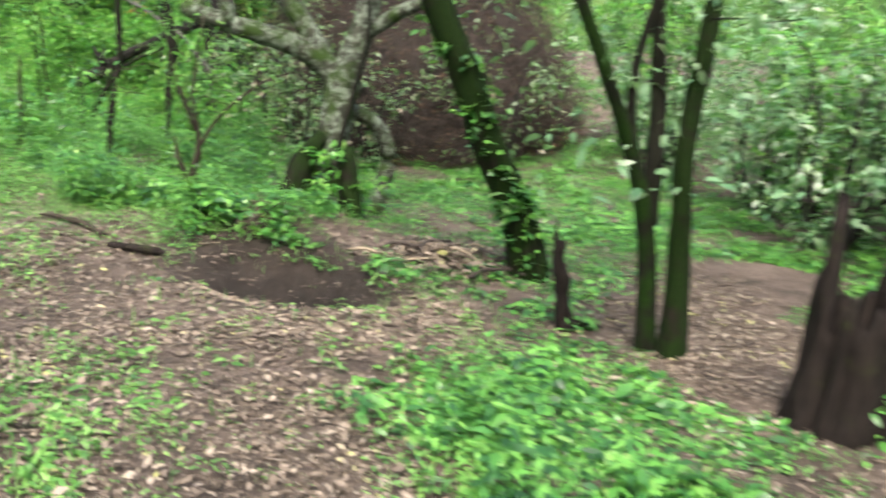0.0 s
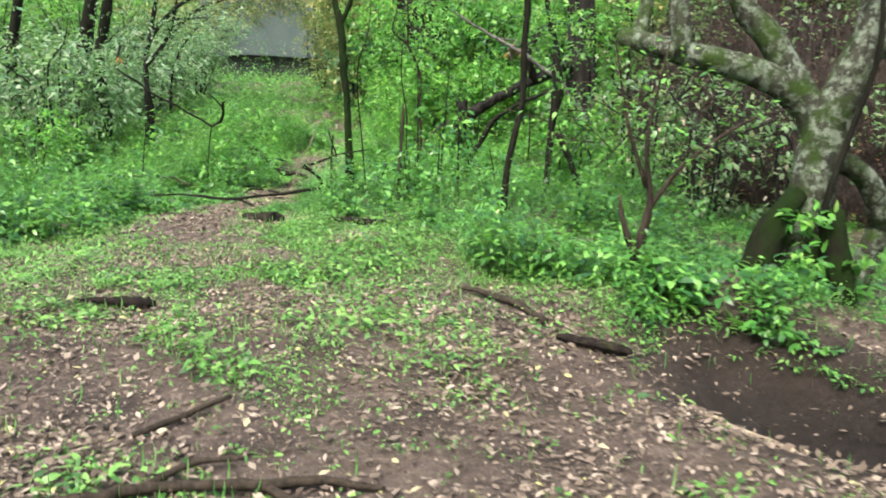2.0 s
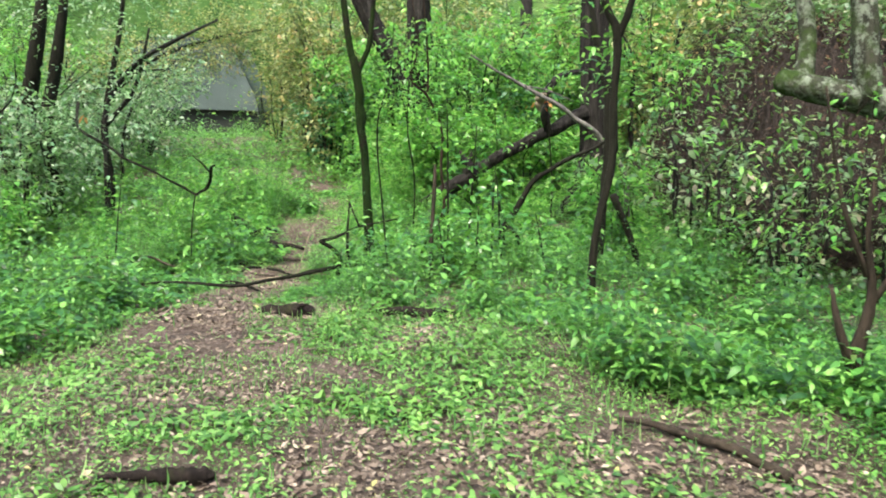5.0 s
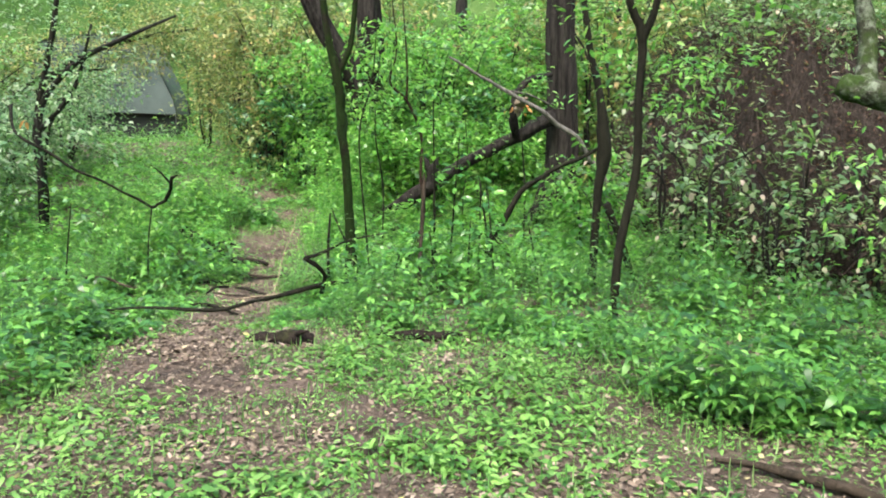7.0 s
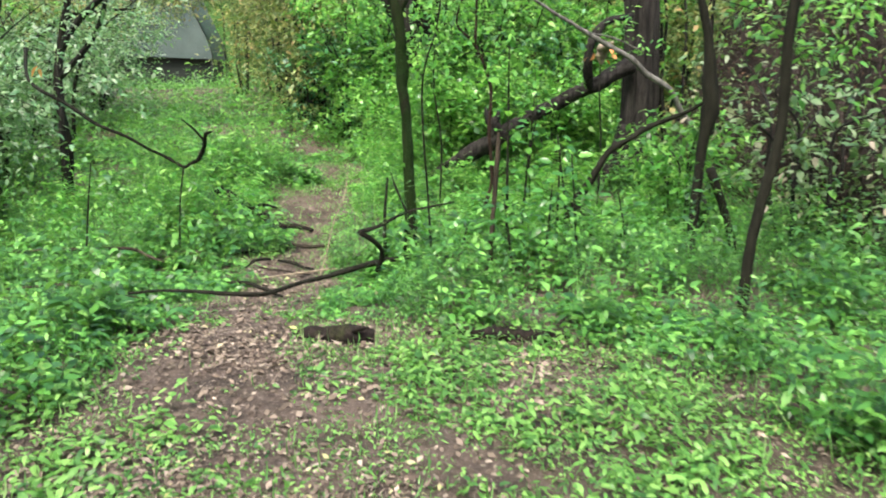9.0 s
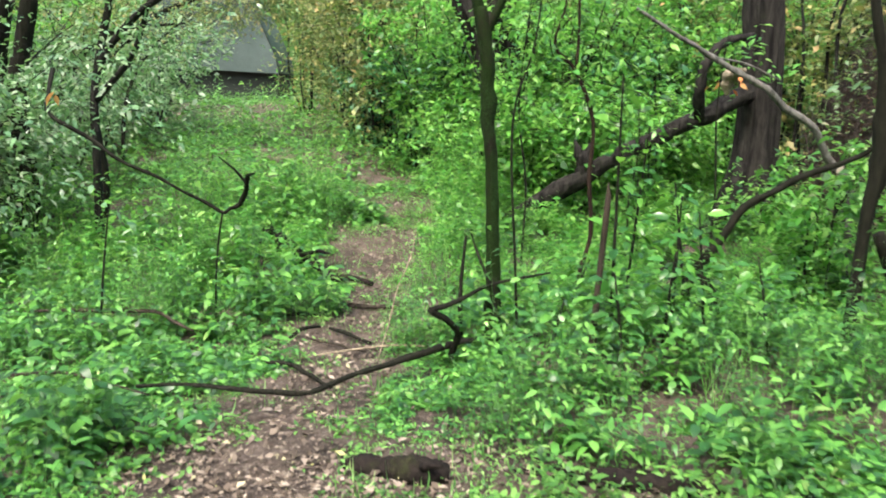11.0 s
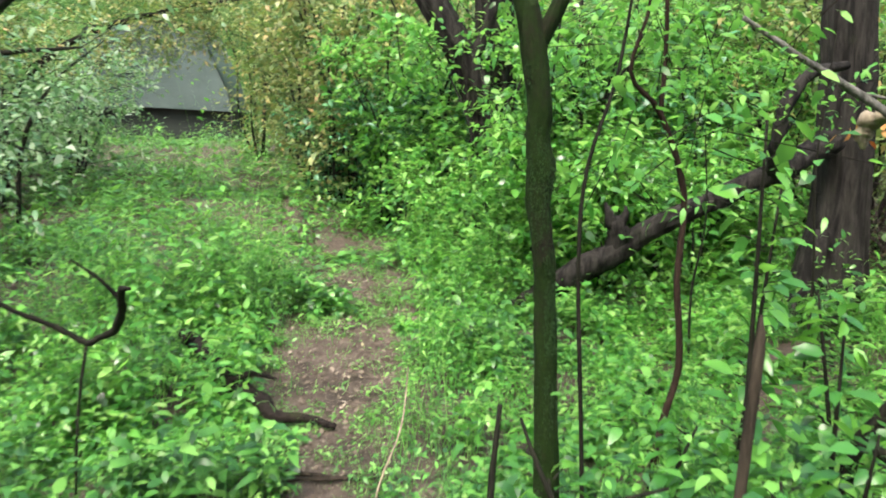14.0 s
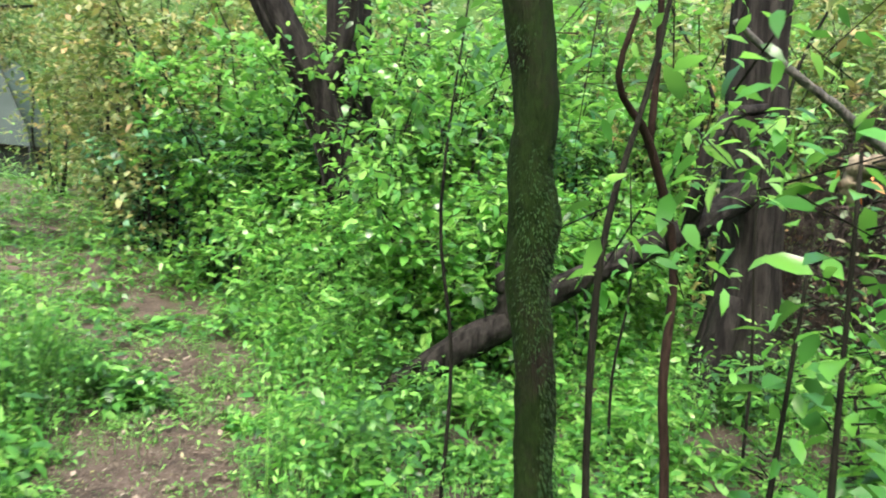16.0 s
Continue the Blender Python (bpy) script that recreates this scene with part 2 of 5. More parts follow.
def np_part(name, verts, tris, material, parent=None, label="", shade=False):
    me = np_mesh(name, verts, tris)
    me.materials.append(material)
    if shade:
        me.shade_smooth()
    ob = new(name, me)
    if parent:
        ob.parent = parent
    if label:
        ob["label"] = label
    if name in ("twig_mass", "shoot_mass", "seedling_mass"):
        ob["kind"] = "stuff"
    return ob


def part(name, bm, material, parent=None, label="", shade=False):
    me = bpy.data.meshes.new(name)
    bmesh.ops.recalc_face_normals(bm, faces=bm.faces)
    bm.to_mesh(me)
    bm.free()
    me.materials.append(material)
    if shade:
        me.shade_smooth()
    ob = new(name, me)
    if parent:
        ob.parent = parent
    if label:
        ob["label"] = label
    return ob


def thing(name, label, category, at=(0, 0, 0), group="", kind=""):
    ob = new(name)
    ob.location = at
    ob.empty_display_size = 0.1
    return tagged(ob, label, category, group, kind)


def unit(v):
    return v / np.maximum(np.linalg.norm(v, axis=-1, keepdims=True), 1e-9)


def leaves(p, d, n, length, width, oval=True, fold=0.18, curl=0.15):
    """Leaf blades from foot points p along d, with the face towards n: verts and triangles."""
    p, d, n = (np.asarray(v, float).reshape(-1, 3) for v in (p, d, n))
    d = unit(d)
    s = unit(np.cross(d, n))
    n = np.cross(s, d)
    L, W = np.broadcast_to(length, len(p))[:, None], np.broadcast_to(width, len(p))[:, None]
    at = lambda a, b, c: p + d * L * a + s * W * b + n * (L * c)
    f = fold
    if oval is None:
        v = np.stack([p, at(0.42, -0.45, f * 0.4), at(0.46, 0.45, f * 0.2), at(1, 0, -curl)], 1)
        t = np.array([[0, 2, 1], [1, 2, 3]])
    elif oval:
        v = np.stack([p, at(0.28, -0.42, f * 0.4), at(0.28, 0.42, f * 0.4), at(0.66, -0.40, f * 0.4 - curl * 0.4), at(0.66, 0.40, f * 0.4 - curl * 0.4), at(0.3, 0, 0), at(0.66, 0, -curl * 0.5), at(1, 0, -curl * 1.2)], 1)
        t = np.array([[0, 5, 1], [0, 2, 5], [1, 5, 6], [1, 6, 3], [5, 2, 4], [5, 4, 6], [3, 6, 7], [6, 4, 7]])
    else:
        v = np.stack([p, at(0.25, -0.42, f * 0.5), at(0.27, 0.42, f * 0.25), at(0.64, -0.38, f * 0.5 - curl * 0.3), at(0.62, 0.38, f * 0.2 - curl * 0.35), at(1, 0, -curl)], 1)
        t = np.array([[0, 2, 1], [1, 2, 4], [1, 4, 3], [3, 4, 5]])
    k = v.shape[1]
    tris = (t[None] + (np.arange(len(p)) * k)[:, None, None]).reshape(-1, 3)
    return v.reshape(-1, 3), tris


def tube(points, radii, sides=8, wobble=0.0, seed=0, bend=True, flute=0.0):
    """A tapering stem along points: verts and triangles, its ends closed."""
    rng = np.random.default_rng(seed)
    p = np.asarray(points, float)
    r = np.broadcast_to(np.asarray(radii, float), len(p))
    if bend and len(p) > 2:
        u = np.linspace(0, len(p) - 1, (len(p) - 1) * 4 + 1)
        i = np.clip(np.floor(u).astype(int), 0, len(p) - 2)
        w = (u - i)[:, None]
        q = np.concatenate([[2 * p[0] - p[1]], p, [2 * p[-1] - p[-2]]])
        a, b, c, e = q[i], q[i + 1], q[i + 2], q[i + 3]
        p2 = 0.5 * (2 * b + (c - a) * w + (2 * a - 5 * b + 4 * c - e) * w ** 2 + (3 * b - a - 3 * c + e) * w ** 3)
        r = np.interp(u, np.arange(len(p)), r)
        p = p2
    tan = unit(np.gradient(p, axis=0))
    ref = np.array([0.0, 0, 1]) if abs(tan[:, 2]).mean() < 0.8 else np.array([1.0, 0, 0])
    s = unit(np.cross(tan, ref))
    o = np.cross(tan, s)
    ang = np.linspace(0, 2 * math.pi, sides, endpoint=False)
    rr = r[:, None] * (1 + wobble * (rng.random((len(p), sides)) - 0.5) * 2)
    if flute:
        run = np.linspace(0, 1, len(p))[:, None]
        ridge = rng.normal(0, 1, sides) * 0.5 + rng.choice([-1.0, 0.4, 0.7], sides)
        rr = rr * (1 + flute * ridge[None] * (0.6 + 0.6 * rough(ang[None] * 2 + 0 * run, run * 9, 0.8)) + 0.5 * flute * (1 - run) ** 4 * np.sin(5 * ang + 1)[None])
    v = p[:, None] + rr[..., None] * (np.cos(ang)[None, :, None] * s[:, None] + np.sin(ang)[None, :, None] * o[:, None])
    m = len(p)
    v = np.concatenate([v.reshape(-1, 3), p[:1], p[-1:]])
    i, j = np.meshgrid(np.arange(m - 1), np.arange(sides), indexing="ij")
    a, b = i * sides + j, i * sides + (j + 1) % sides
    t = np.concatenate([np.stack([a, b, b + sides], -1).reshape(-1, 3), np.stack([a, b + sides, a + sides], -1).reshape(-1, 3)])
    j = np.arange(sides)
    t = np.concatenate([t, np.stack([(j + 1) % sides, j, 0 * j + m * sides], -1), np.stack([(m - 1) * sides + j, (m - 1) * sides + (j + 1) % sides, 0 * j + m * sides + 1], -1)])
    return v, t


def wisp(points, r):
    """A thin three-sided twig with open ends."""
    p = np.asarray(points, float)
    tan = unit(np.gradient(p, axis=0))
    s = unit(np.cross(tan, [0.31, 0.17, 0.9]))
    o = np.cross(tan, s)
    taper = np.linspace(1, 0.45, len(p))[:, None] * r
    v = np.stack([p + taper * (math.cos(a) * s + math.sin(a) * o) for a in (0, 2.1, 4.2)], 1).reshape(-1, 3)
    t = []
    for i in range(len(p) - 1):
        for j in range(3):
            a, b = i * 3 + j, i * 3 + (j + 1) % 3
            t += [(a, b, b + 3), (a, b + 3, a + 3)]
    return v, np.array(t)


def join(pieces):
    vs, ts, n = [], [], 0
    for v, t in pieces:
        vs.append(v)
        ts.append(np.asarray(t) + n)
        n += len(v)
    return np.concatenate(vs), np.concatenate(ts)


# ---------------------------------------------------------------- ground
def axis_steps(lo, hi, fine, reach):
    mid = np.arange(lo, hi + fine / 2, fine)
    out = [fine]
    while sum(out) < reach:
        out.append(out[-1] * 1.25)
    grow = np.cumsum(out)
    return np.concatenate([lo - grow[::-1], mid, hi + grow])


def build_ground():
    xs, ys = axis_steps(-6, 8, 0.09, 600), axis_steps(-4, 16, 0.09, 600)
    X, Y = np.meshgrid(xs, ys, indexing="ij")
    Z = height(X, Y)
    v = np.stack([X, Y, Z], -1).reshape(-1, 3)
    ny = len(ys)
    i, j = np.meshgrid(np.arange(len(xs) - 1), np.arange(ny - 1), indexing="ij")
    a = (i * ny + j).ravel()
    t = np.concatenate([np.stack([a, a + ny, a + ny + 1], -1), np.stack([a, a + ny + 1, a + 1], -1)])
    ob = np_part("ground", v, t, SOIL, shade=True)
    tagged(ob, "brown forest soil with a worn footpath", "ground", kind="structure")


build_ground()


# ---------------------------------------------------------------- ground cover
def cover(x, y):
    """How thick the herbs stand, 0 to 1."""
    xl = np.interp(y, [-6, 3, 4.6, 5.6, 6.3, 7.0], [-4.5, -3.4, -2.6, -2.0, -1.7, -1.5])
    xr = np.interp(y, [-6, -1.0, 0.4, 1.0, 2.2, 2.7, 2.95, 3.3, 3.7, 4.2, 5.0, 5.8, 6.4, 6.9, 7.3], [2.9, 3.2, 3.5, 4.2, 4.3, 3.8, 3.2, 2.75, 2.45, 2.1, 1.7, 1.4, 0.9, 0.1, -0.9])
    jitter = 0.5 * (rough(x, y, 0.6) - 0.5)
    inside = smooth(-0.15, 0.35, np.minimum(x - xl, xr - x) + jitter) * (1 - smooth(6.8, 7.4, y))
    clump = smooth(0.5, 0.68, rough(x + 7, y + 3, 0.75) * 0.65 + rough(x, y + 11, 0.25) * 0.35)
    sparse = np.clip(0.08 + 0.22 * smooth(3.0, 4.6, y) + (0.34 + 0.3 * smooth(1.0, 3.0, y)) * clump + 0.75 * smooth(2.6, 4.4, y) * smooth(0.3, 0.56, rough(x, y, 0.4)), 0, 0.8)
    sparse = sparse * (1 - 0.6 * smooth(0.5, 1.2, x) * smooth(1.4, 2.2, y) * (1 - smooth(3.8, 4.8, y)))
    d = 1 - inside * (1 - sparse)
    wide = np.interp(y, [5.4, 6.0, 7.2, 8.5, 10, 11.2, 12.5, 14, 15.6, 16.7, 17.6], [0.26, 0.42, 0.28, 0.27, 0.23, 0.24, 0.16, 0.001, 0.001, 0.3, 0.001])
    off = np.abs(x - path_x(y)) + 0.55 * (rough(x, y, 0.33) - 0.5) + 0.3 * (rough(x, y, 0.11) - 0.5)
    bare = (1 - smooth(wide * 0.6, wide * 1.35 + 0.1, off)) * (wide > 0.01) * smooth(5.2, 5.7, y) * (1 - smooth(17.2, 17.6, y))
    d = d * (1 - 0.93 * bare)
    d = d * smooth(0.9, 1.5, hollow(x, y)[0] + 0.8 * (rough(x, y, 0.3) - 0.5))
    for px, py, rx, ry in ((4.1, 3.55, 0.6, 0.5), (5.7, 1.3, 0.7, 1.1), (4.9, 0.95, 0.35, 0.3), (6.6, 2.4, 0.7, 0.6)):
        q = ((x - px) / rx) ** 2 + ((y - py) / ry) ** 2 + 0.5 * (rough(x, y, 0.35) - 0.5)
        d = d * smooth(0.75, 1.15, q)
    return d


LYING = (((-1.9, 7.46), (-1.01, 7.42)), ((-1.01, 7.42), (-0.27, 8.1)), ((-0.27, 8.1), (0.3, 8.45)), ((-0.4, 7.6), (-0.1, 7.9)), ((-1.4, 8.22), (-0.95, 7.84)), ((-1.98, 10.95), (-1.27, 10.13)),
         ((-3.2, 8.75), (-1.92, 8.55)), ((-2.9, 7.4), (-1.8, 7.35)), ((0.1, 1.36), (1.25, 1.72)), ((0.22, 2.05), (0.5, 2.4)), ((0.55, 1.8), (1.25, 1.5)), 
         ((-0.82, 3.7), (-0.45, 3.7)), ((1.46, 4.1), (1.92, 3.3)), ((1.92, 3.1), (2.3, 2.95)), ((-1.4, 8.6), (-0.5, 8.4)))


def low(x, y):
    """Herbs are pressed down where branches lie and along the footpath and the walked line."""
    q = np.full(np.shape(x), 9.0)
    for (ax, ay), (bx, by) in LYING:
        u = np.clip(((x - ax) * (bx - ax) + (y - ay) * (by - ay)) / ((bx - ax) ** 2 + (by - ay) ** 2), 0, 1)
        q = np.minimum(q, np.hypot(x - ax - u * (bx - ax), y - ay - u * (by - ay)))
    q = np.where((y > 6) & (y < 13), np.minimum(q, np.abs(x - path_x(y)) * 0.6), q)
    k = 0.28 + 0.72 * smooth(0.04, 0.34, q)
    walked = np.interp(y, [-3, -1.5, -0.8, 0.2, 1.2, 2.3, 4.6, 7.2, 9], [2.7, 2.1, 1.56, 0.85, -0.25, -0.4, -0.6, -0.65, -0.8])
    k = k * (0.3 + 0.7 * smooth(0.25, 0.8, np.abs(x - walked)) + 0.7 * smooth(8.2, 9.0, y) * (1 - smooth(0.25, 0.8, np.abs(x - walked))))
    k = k * (1 - 0.62 * smooth(1.2, 2.3, x) * (1 - smooth(5.2, 6.6, y)))
    k = k * (1 - 0.65 * smooth(3.6, 4.4, x) * (1 - smooth(8.2, 9.0, y)))
    return k * (1 - 0.3 * smooth(-0.1, 0.4, x) * smooth(8.7, 9.4, y) * (1 - smooth(11.9, 12.4, y)))


def scatter(n, x0, x1, y0, y1, keep):
    x, y = RNG.uniform(x0, x1, n), RNG.uniform(y0, y1, n)
    ok = RNG.random(n) < keep(x, y)
    return x[ok], y[ok]


def herbs(name, x, y, tall, size, material, label, stems=True, per=7, slim=1.0, shape=False):
    """Low leafy plants: whorls of leaves on short stems."""
    n = len(x)
    h = tall * (0.22 + 1.0 * RNG.random(n) ** 1.6) * (0.2 + 1.7 * smooth(0.15, 0.85, rough(x, y, 0.42))) * (0.65 + 0.7 * rough(x + 5, y, 1.5)) * low(x, y)
    patch = 0.6 + 0.65 * smooth(0.25, 0.75, rough(x + 3, y + 8, 0.36))
    sz = size * RNG.uniform(0.6, 1.3, n) * patch
    rep = np.repeat(np.arange(n), per)
    k = len(rep)
    level = np.tile(np.linspace(0.4, 1.0, per), n) + RNG.uniform(-0.1, 0.1, k)
    a = np.tile(np.arange(per) * 2.4, n) + np.repeat(RNG.uniform(0, 6.3, n), per)
    lean = RNG.normal(0, 0.25, (n, 2))
    z = height(x, y)[rep] + h[rep] * level
    r0 = 0.012 + 0.02 * RNG.random(k)
    px = x[rep] + lean[rep, 0] * h[rep] * level + np.cos(a) * r0
    py = y[rep] + lean[rep, 1] * h[rep] * level + np.sin(a) * r0
    d = np.stack([np.cos(a), np.sin(a), RNG.normal(0.0, 0.32, k)], -1)
    nrm = np.stack([RNG.normal(0, 0.32, k) - 0.2 * np.cos(a), RNG.normal(0, 0.32, k) - 0.2 * np.sin(a), np.ones(k)], -1)
    L = sz[rep] * RNG.uniform(0.7, 1.25, k) * (1.15 - 0.45 * level)
    v, t = leaves(np.stack([px, py, z], -1), d, nrm, L, L * RNG.uniform(0.34, 0.6, k) * slim, shape, RNG.uniform(0.0, 0.35, k)[:, None], RNG.uniform(-0.1, 0.45, k)[:, None])
    if stems:
        ang = RNG.uniform(0, 6.3, n)
        w = 0.003
        foot = np.stack([x, y, height(x, y) - 0.01], -1)
        top = np.stack([x + lean[:, 0] * h, y + lean[:, 1] * h, height(x, y) + h], -1)
        sd = np.stack([np.cos(ang), np.sin(ang), 0 * ang], -1) * w
        od = np.stack([-np.sin(ang), np.cos(ang), 0 * ang], -1) * w
        sv = np.stack([foot - sd, foot + sd, foot + od, top], 1).reshape(-1, 3)
        st = (np.array([[0, 1, 3], [1, 2, 3], [2, 0, 3]])[None] + (np.arange(n) * 4)[:, None, None]).reshape(-1, 3)
        v, t = join([(v, t), (sv, st)])
    return tagged(np_part(name, v, t, material), label, "undergrowth", kind="stuff")


def build_cover():
    bank = lambda x, y: np.abs((x - 6.1) / 2.0) ** 2.6 + np.abs((y - 10.6) / 2.4) ** 2.6 > 1
    thick = lambda x, y: smooth(0.82, 0.97, cover(x, y)) * bank(x, y) * (1 - 0.4 * (x > 0.1) * (y > 5.8) * (y < 8.6)) * (0.12 + 0.88 * smooth(0.3, 0.6, rough(x + 2, y + 9, 0.2)))
    x, y = scatter(38000, -3.4, 3.6, 3.0, 12.4, thick)
    # lighter leaf colour here makes up for the shade of crowns overhead
    lightened = (((x > 0.0) & (y > 8.7)) | (y > 9.6)) & (rough(x, y + 5, 0.5) > 0.3)
    herbs("dense_herbs", x[~lightened], y[~lightened], 0.42, 0.08, HERB, "bright green leafy herbs crowding the forest floor", True, 8)
    herbs("lightened_herbs", x[lightened], y[lightened], 0.36, 0.075, SHRUB, "light green herbs beside the footpath and a fallen trunk, lightened against crown shade", True, 8)
    outer = lambda x, y: thick(x, y) * ~((x > -3.4) & (x < 3.6) & (y > 3.0) & (y < 12.4))
    x, y = scatter(30000, -7.0, 8.5, -3.5, 13.5, outer)
    herbs("edge_herbs", x, y, 0.38, 0.084, HERB, "bright green leafy herbs round the clearing", False, 8, 1.0, None)
    x, y = scatter(36000, -4, 4.2, -2.8, 7.8, lambda x, y: np.clip(cover(x, y) * 1.25, 0.0, 1) * (1 - 0.8 * smooth(0.9, 1.0, cover(x, y))))
    herbs("low_herbs", x, y, 0.12, 0.05, HERB_PALE, "low pale green seedlings scattered over leaf litter", False, 6, 0.95)
    x, y = scatter(11000, -12, 13, 13, 30, lambda x, y: np.where(np.abs(x - path_x(y)) < 0.8, cover(x, y), 1) * 0.9)
    herbs("distant_herbs", x, y, 0.3, 0.14, HERB, "leafy green undergrowth further off among the trees", False, 6, 1.0, None)
    x, y = scatter(4200, -5.6, 0.4, 13.2, 20.5, lambda x, y: cover(x, y) * (0.1 + 0.9 * smooth(0.25, 0.55, rough(x, y, 0.6))))
    herbs("clearing_herbs", x, y, 0.34, 0.1, HERB, "leafy green herbs between the footpath and the tent", False, 7, 1.0, None)
    x, y = scatter(2600, -14, -7, -3, 14, lambda x, y: 0.8 + 0 * x)
    x3, y3 = scatter(3500, -14, 15, -12, -3.3, lambda x, y: 0.8 + 0 * x)
    x2, y2 = scatter(2400, 8.5, 15, -4, 14, lambda x, y: 0.8 + 0 * x)
    herbs("side_herbs", np.r_[x, x2, x3], np.r_[y, y2, y3], 0.4, 0.16, HERB, "leafy green undergrowth beside the clearing", False, 4, 1.0, None)
    x, y = scatter(9000, -1.9, 0.1, 7.6, 13.8, lambda x, y: 0.12 + 0.7 * smooth(0.1, 0.5, cover(x, y)) * (1 - smooth(0.8, 1.0, cover(x, y))))
    herbs("path_seedlings", x, y, 0.12, 0.04, HERB_PALE, "tiny seedlings growing on the trodden footpath", True, 6, 0.8)
    x, y = scatter(12000, 3.7, 9.0, 2.6, 9.0, lambda x, y: cover(x, y) * bank(x, y) * (0.15 + 0.85 * smooth(0.3, 0.55, rough(x, y + 2, 0.5))))
    herbs("lawn_herbs", x, y, 0.2, 0.065, HERB, "short bright green herbs carpeting damp ground", False, 5, 1.0, None)
    # a bright patch beside the start of the walk
    x, y = scatter(3200, 2.8, 5.5, -1.2, 1.9, lambda x, y: 0.8 * smooth(1.5, 0.1, ((x - 4.15) / 1.0) ** 2 + ((y - 0.4) / 1.1) ** 2 + 1.5 * (rough(x, y, 0.35) - 0.5)))
    herbs("nettle_patch", x, y, 0.18, 0.075, HERB, "bright green leafy patch on bare soil", True, 7)
    # taller leafy weeds on the edges
    x, y = scatter(7500, -5.0, 4.0, 5.0, 13.6, lambda x, y: smooth(0.85, 1.0, cover(x, y)) * smooth(0.35, 0.65, rough(x + 3, y, 1.1)) * (np.abs(x - path_x(y)) > 0.6) * bank(x, y) * ~((np.abs(x + 0.55) < 0.5) & (y < 8.2)) * ~((x > 0.0) & (y < 12.2)) * ~((x > 2.3) & (y > 5.6)))
    herbs("tall_weeds", x, y, 0.6, 0.078, HERB, "knee-high green weeds with pointed leaves", True, 11)
    # weeds rising towards the shrubs
    x, y = scatter(5200, -1.9, 3.3, 10.2, 13.8, lambda x, y: (np.abs(x - path_x(y)) > 0.6) * ~((x > -0.1) & (y < 12.15)) * smooth(0.2, 0.5, rough(x + 1, y + 4, 0.5)) * (0.35 + 0.65 * smooth(10.2, 12.5, y)))
    herbs("rising_weeds", x, y, 0.9, 0.085, SHRUB, "waist-high bright weeds in front of leafy shrubs", True, 12)
    x, y = scatter(1900, -4.6, -1.9, 9.6, 12.6, lambda x, y: (np.abs(x - path_x(y)) > 0.6) * smooth(0.3, 0.6, rough(x + 1, y + 4, 0.6)))
    herbs("path_side_weeds", x, y, 0.6, 0.085, SHRUB, "knee-high pale green weeds beside the footpath", True, 10)
    # grass blades
    x, y = scatter(26000, -4.5, 4.5, -2.5, 13, lambda x, y: (0.1 + 0.8 * smooth(0.12, 0.4, cover(x, y)) - 0.6 * smooth(0.75, 0.98, cover(x, y))) * (0.2 + 0.8 * smooth(0.45, 0.65, rough(x + 9, y, 0.3))))
    n = len(x)
    a = RNG.uniform(0, 6.3, n)
    d = np.stack([np.cos(a) * 0.6, np.sin(a) * 0.6, RNG.uniform(0.5, 1.4, n)], -1)
    L = RNG.uniform(0.04, 0.13, n)
    v, t = leaves(np.stack([x, y, height(x, y) - 0.005], -1), d, np.stack([np.cos(a), np.sin(a), 0.6 + 0 * a], -1), L, 0.008, False, 0.1, 0.3)
    tagged(np_part("grass_blades", v, t, GRASS), "thin green grass blades among fallen leaves", "grass", kind="stuff")
    # litter
    x, y = scatter(400000, -4.0, 6.6, -2.8, 8.2, lambda x, y: np.clip(1.05 - 0.8 * cover(x, y), 0.1, 1) * (0.12 + 0.88 * smooth(0.35, 1.3, hollow(x, y)[0] + 0.6 * (rough(x, y, 0.2) - 0.5))) * (0.35 + 0.65 * smooth(0.3, 0.6, rough(x, y, 0.5))) * (1 - 0.6 * smooth(6.4, 7.4, y)))
    x2, y2 = scatter(20000, -2.2, 0.2, 8, 14, lambda x, y: np.clip(0.8 - 0.78 * cover(x, y), 0.03, 1))
    x, y = np.r_[x, x2], np.r_[y, y2]
    n = len(x)
    a = RNG.uniform(0, 6.3, n)
    d = np.stack([np.cos(a), np.sin(a), RNG.normal(0, 0.25, n)], -1)
    nn = np.stack([RNG.normal(0, 0.4, n), RNG.normal(0, 0.4, n), np.ones(n)], -1)
    L = 0.013 + 0.046 * RNG.random(n) ** 2.1
    v, t = leaves(np.stack([x, y, height(x, y) + RNG.uniform(0.002, 0.024, n)], -1), d, nn, L, L * RNG.uniform(0.3, 0.7, n), None, 0.25, RNG.uniform(-0.2, 0.25, n)[:, None])
    tagged(np_part("leaf_litter", v, t, LITTER), "tan and brown fallen leaves lying on bare soil", "leaf litter", kind="stuff")


build_cover()


# ---------------------------------------------------------------- trees and wood
def stem_part(name, parent, points, radii, material, sides=8, wobble=0.06, label="", seed=1, flute=0.0):
    v, t = tube(points, radii, sides, wobble, seed, True, flute)
    return np_part(name, v, t, material, parent, label, True)


def sprig(p0, p1, n, size, spread, rng):
    """Leaf foot points, directions and sizes along a twig."""
    u = rng.uniform(0.15, 1.0, n)[:, None]
    p0, p1 = np.asarray(p0, float), np.asarray(p1, float)
    p = p0 + (p1 - p0) * u + rng.normal(0, spread, (n, 3))
    ax = unit((p1 - p0)[None])[0]
    d = rng.normal(0, 1, (n, 3)) + ax * 0.8 + np.array([0, 0, -0.35])
    return p, d, size * rng.uniform(0.6, 1.3, n)


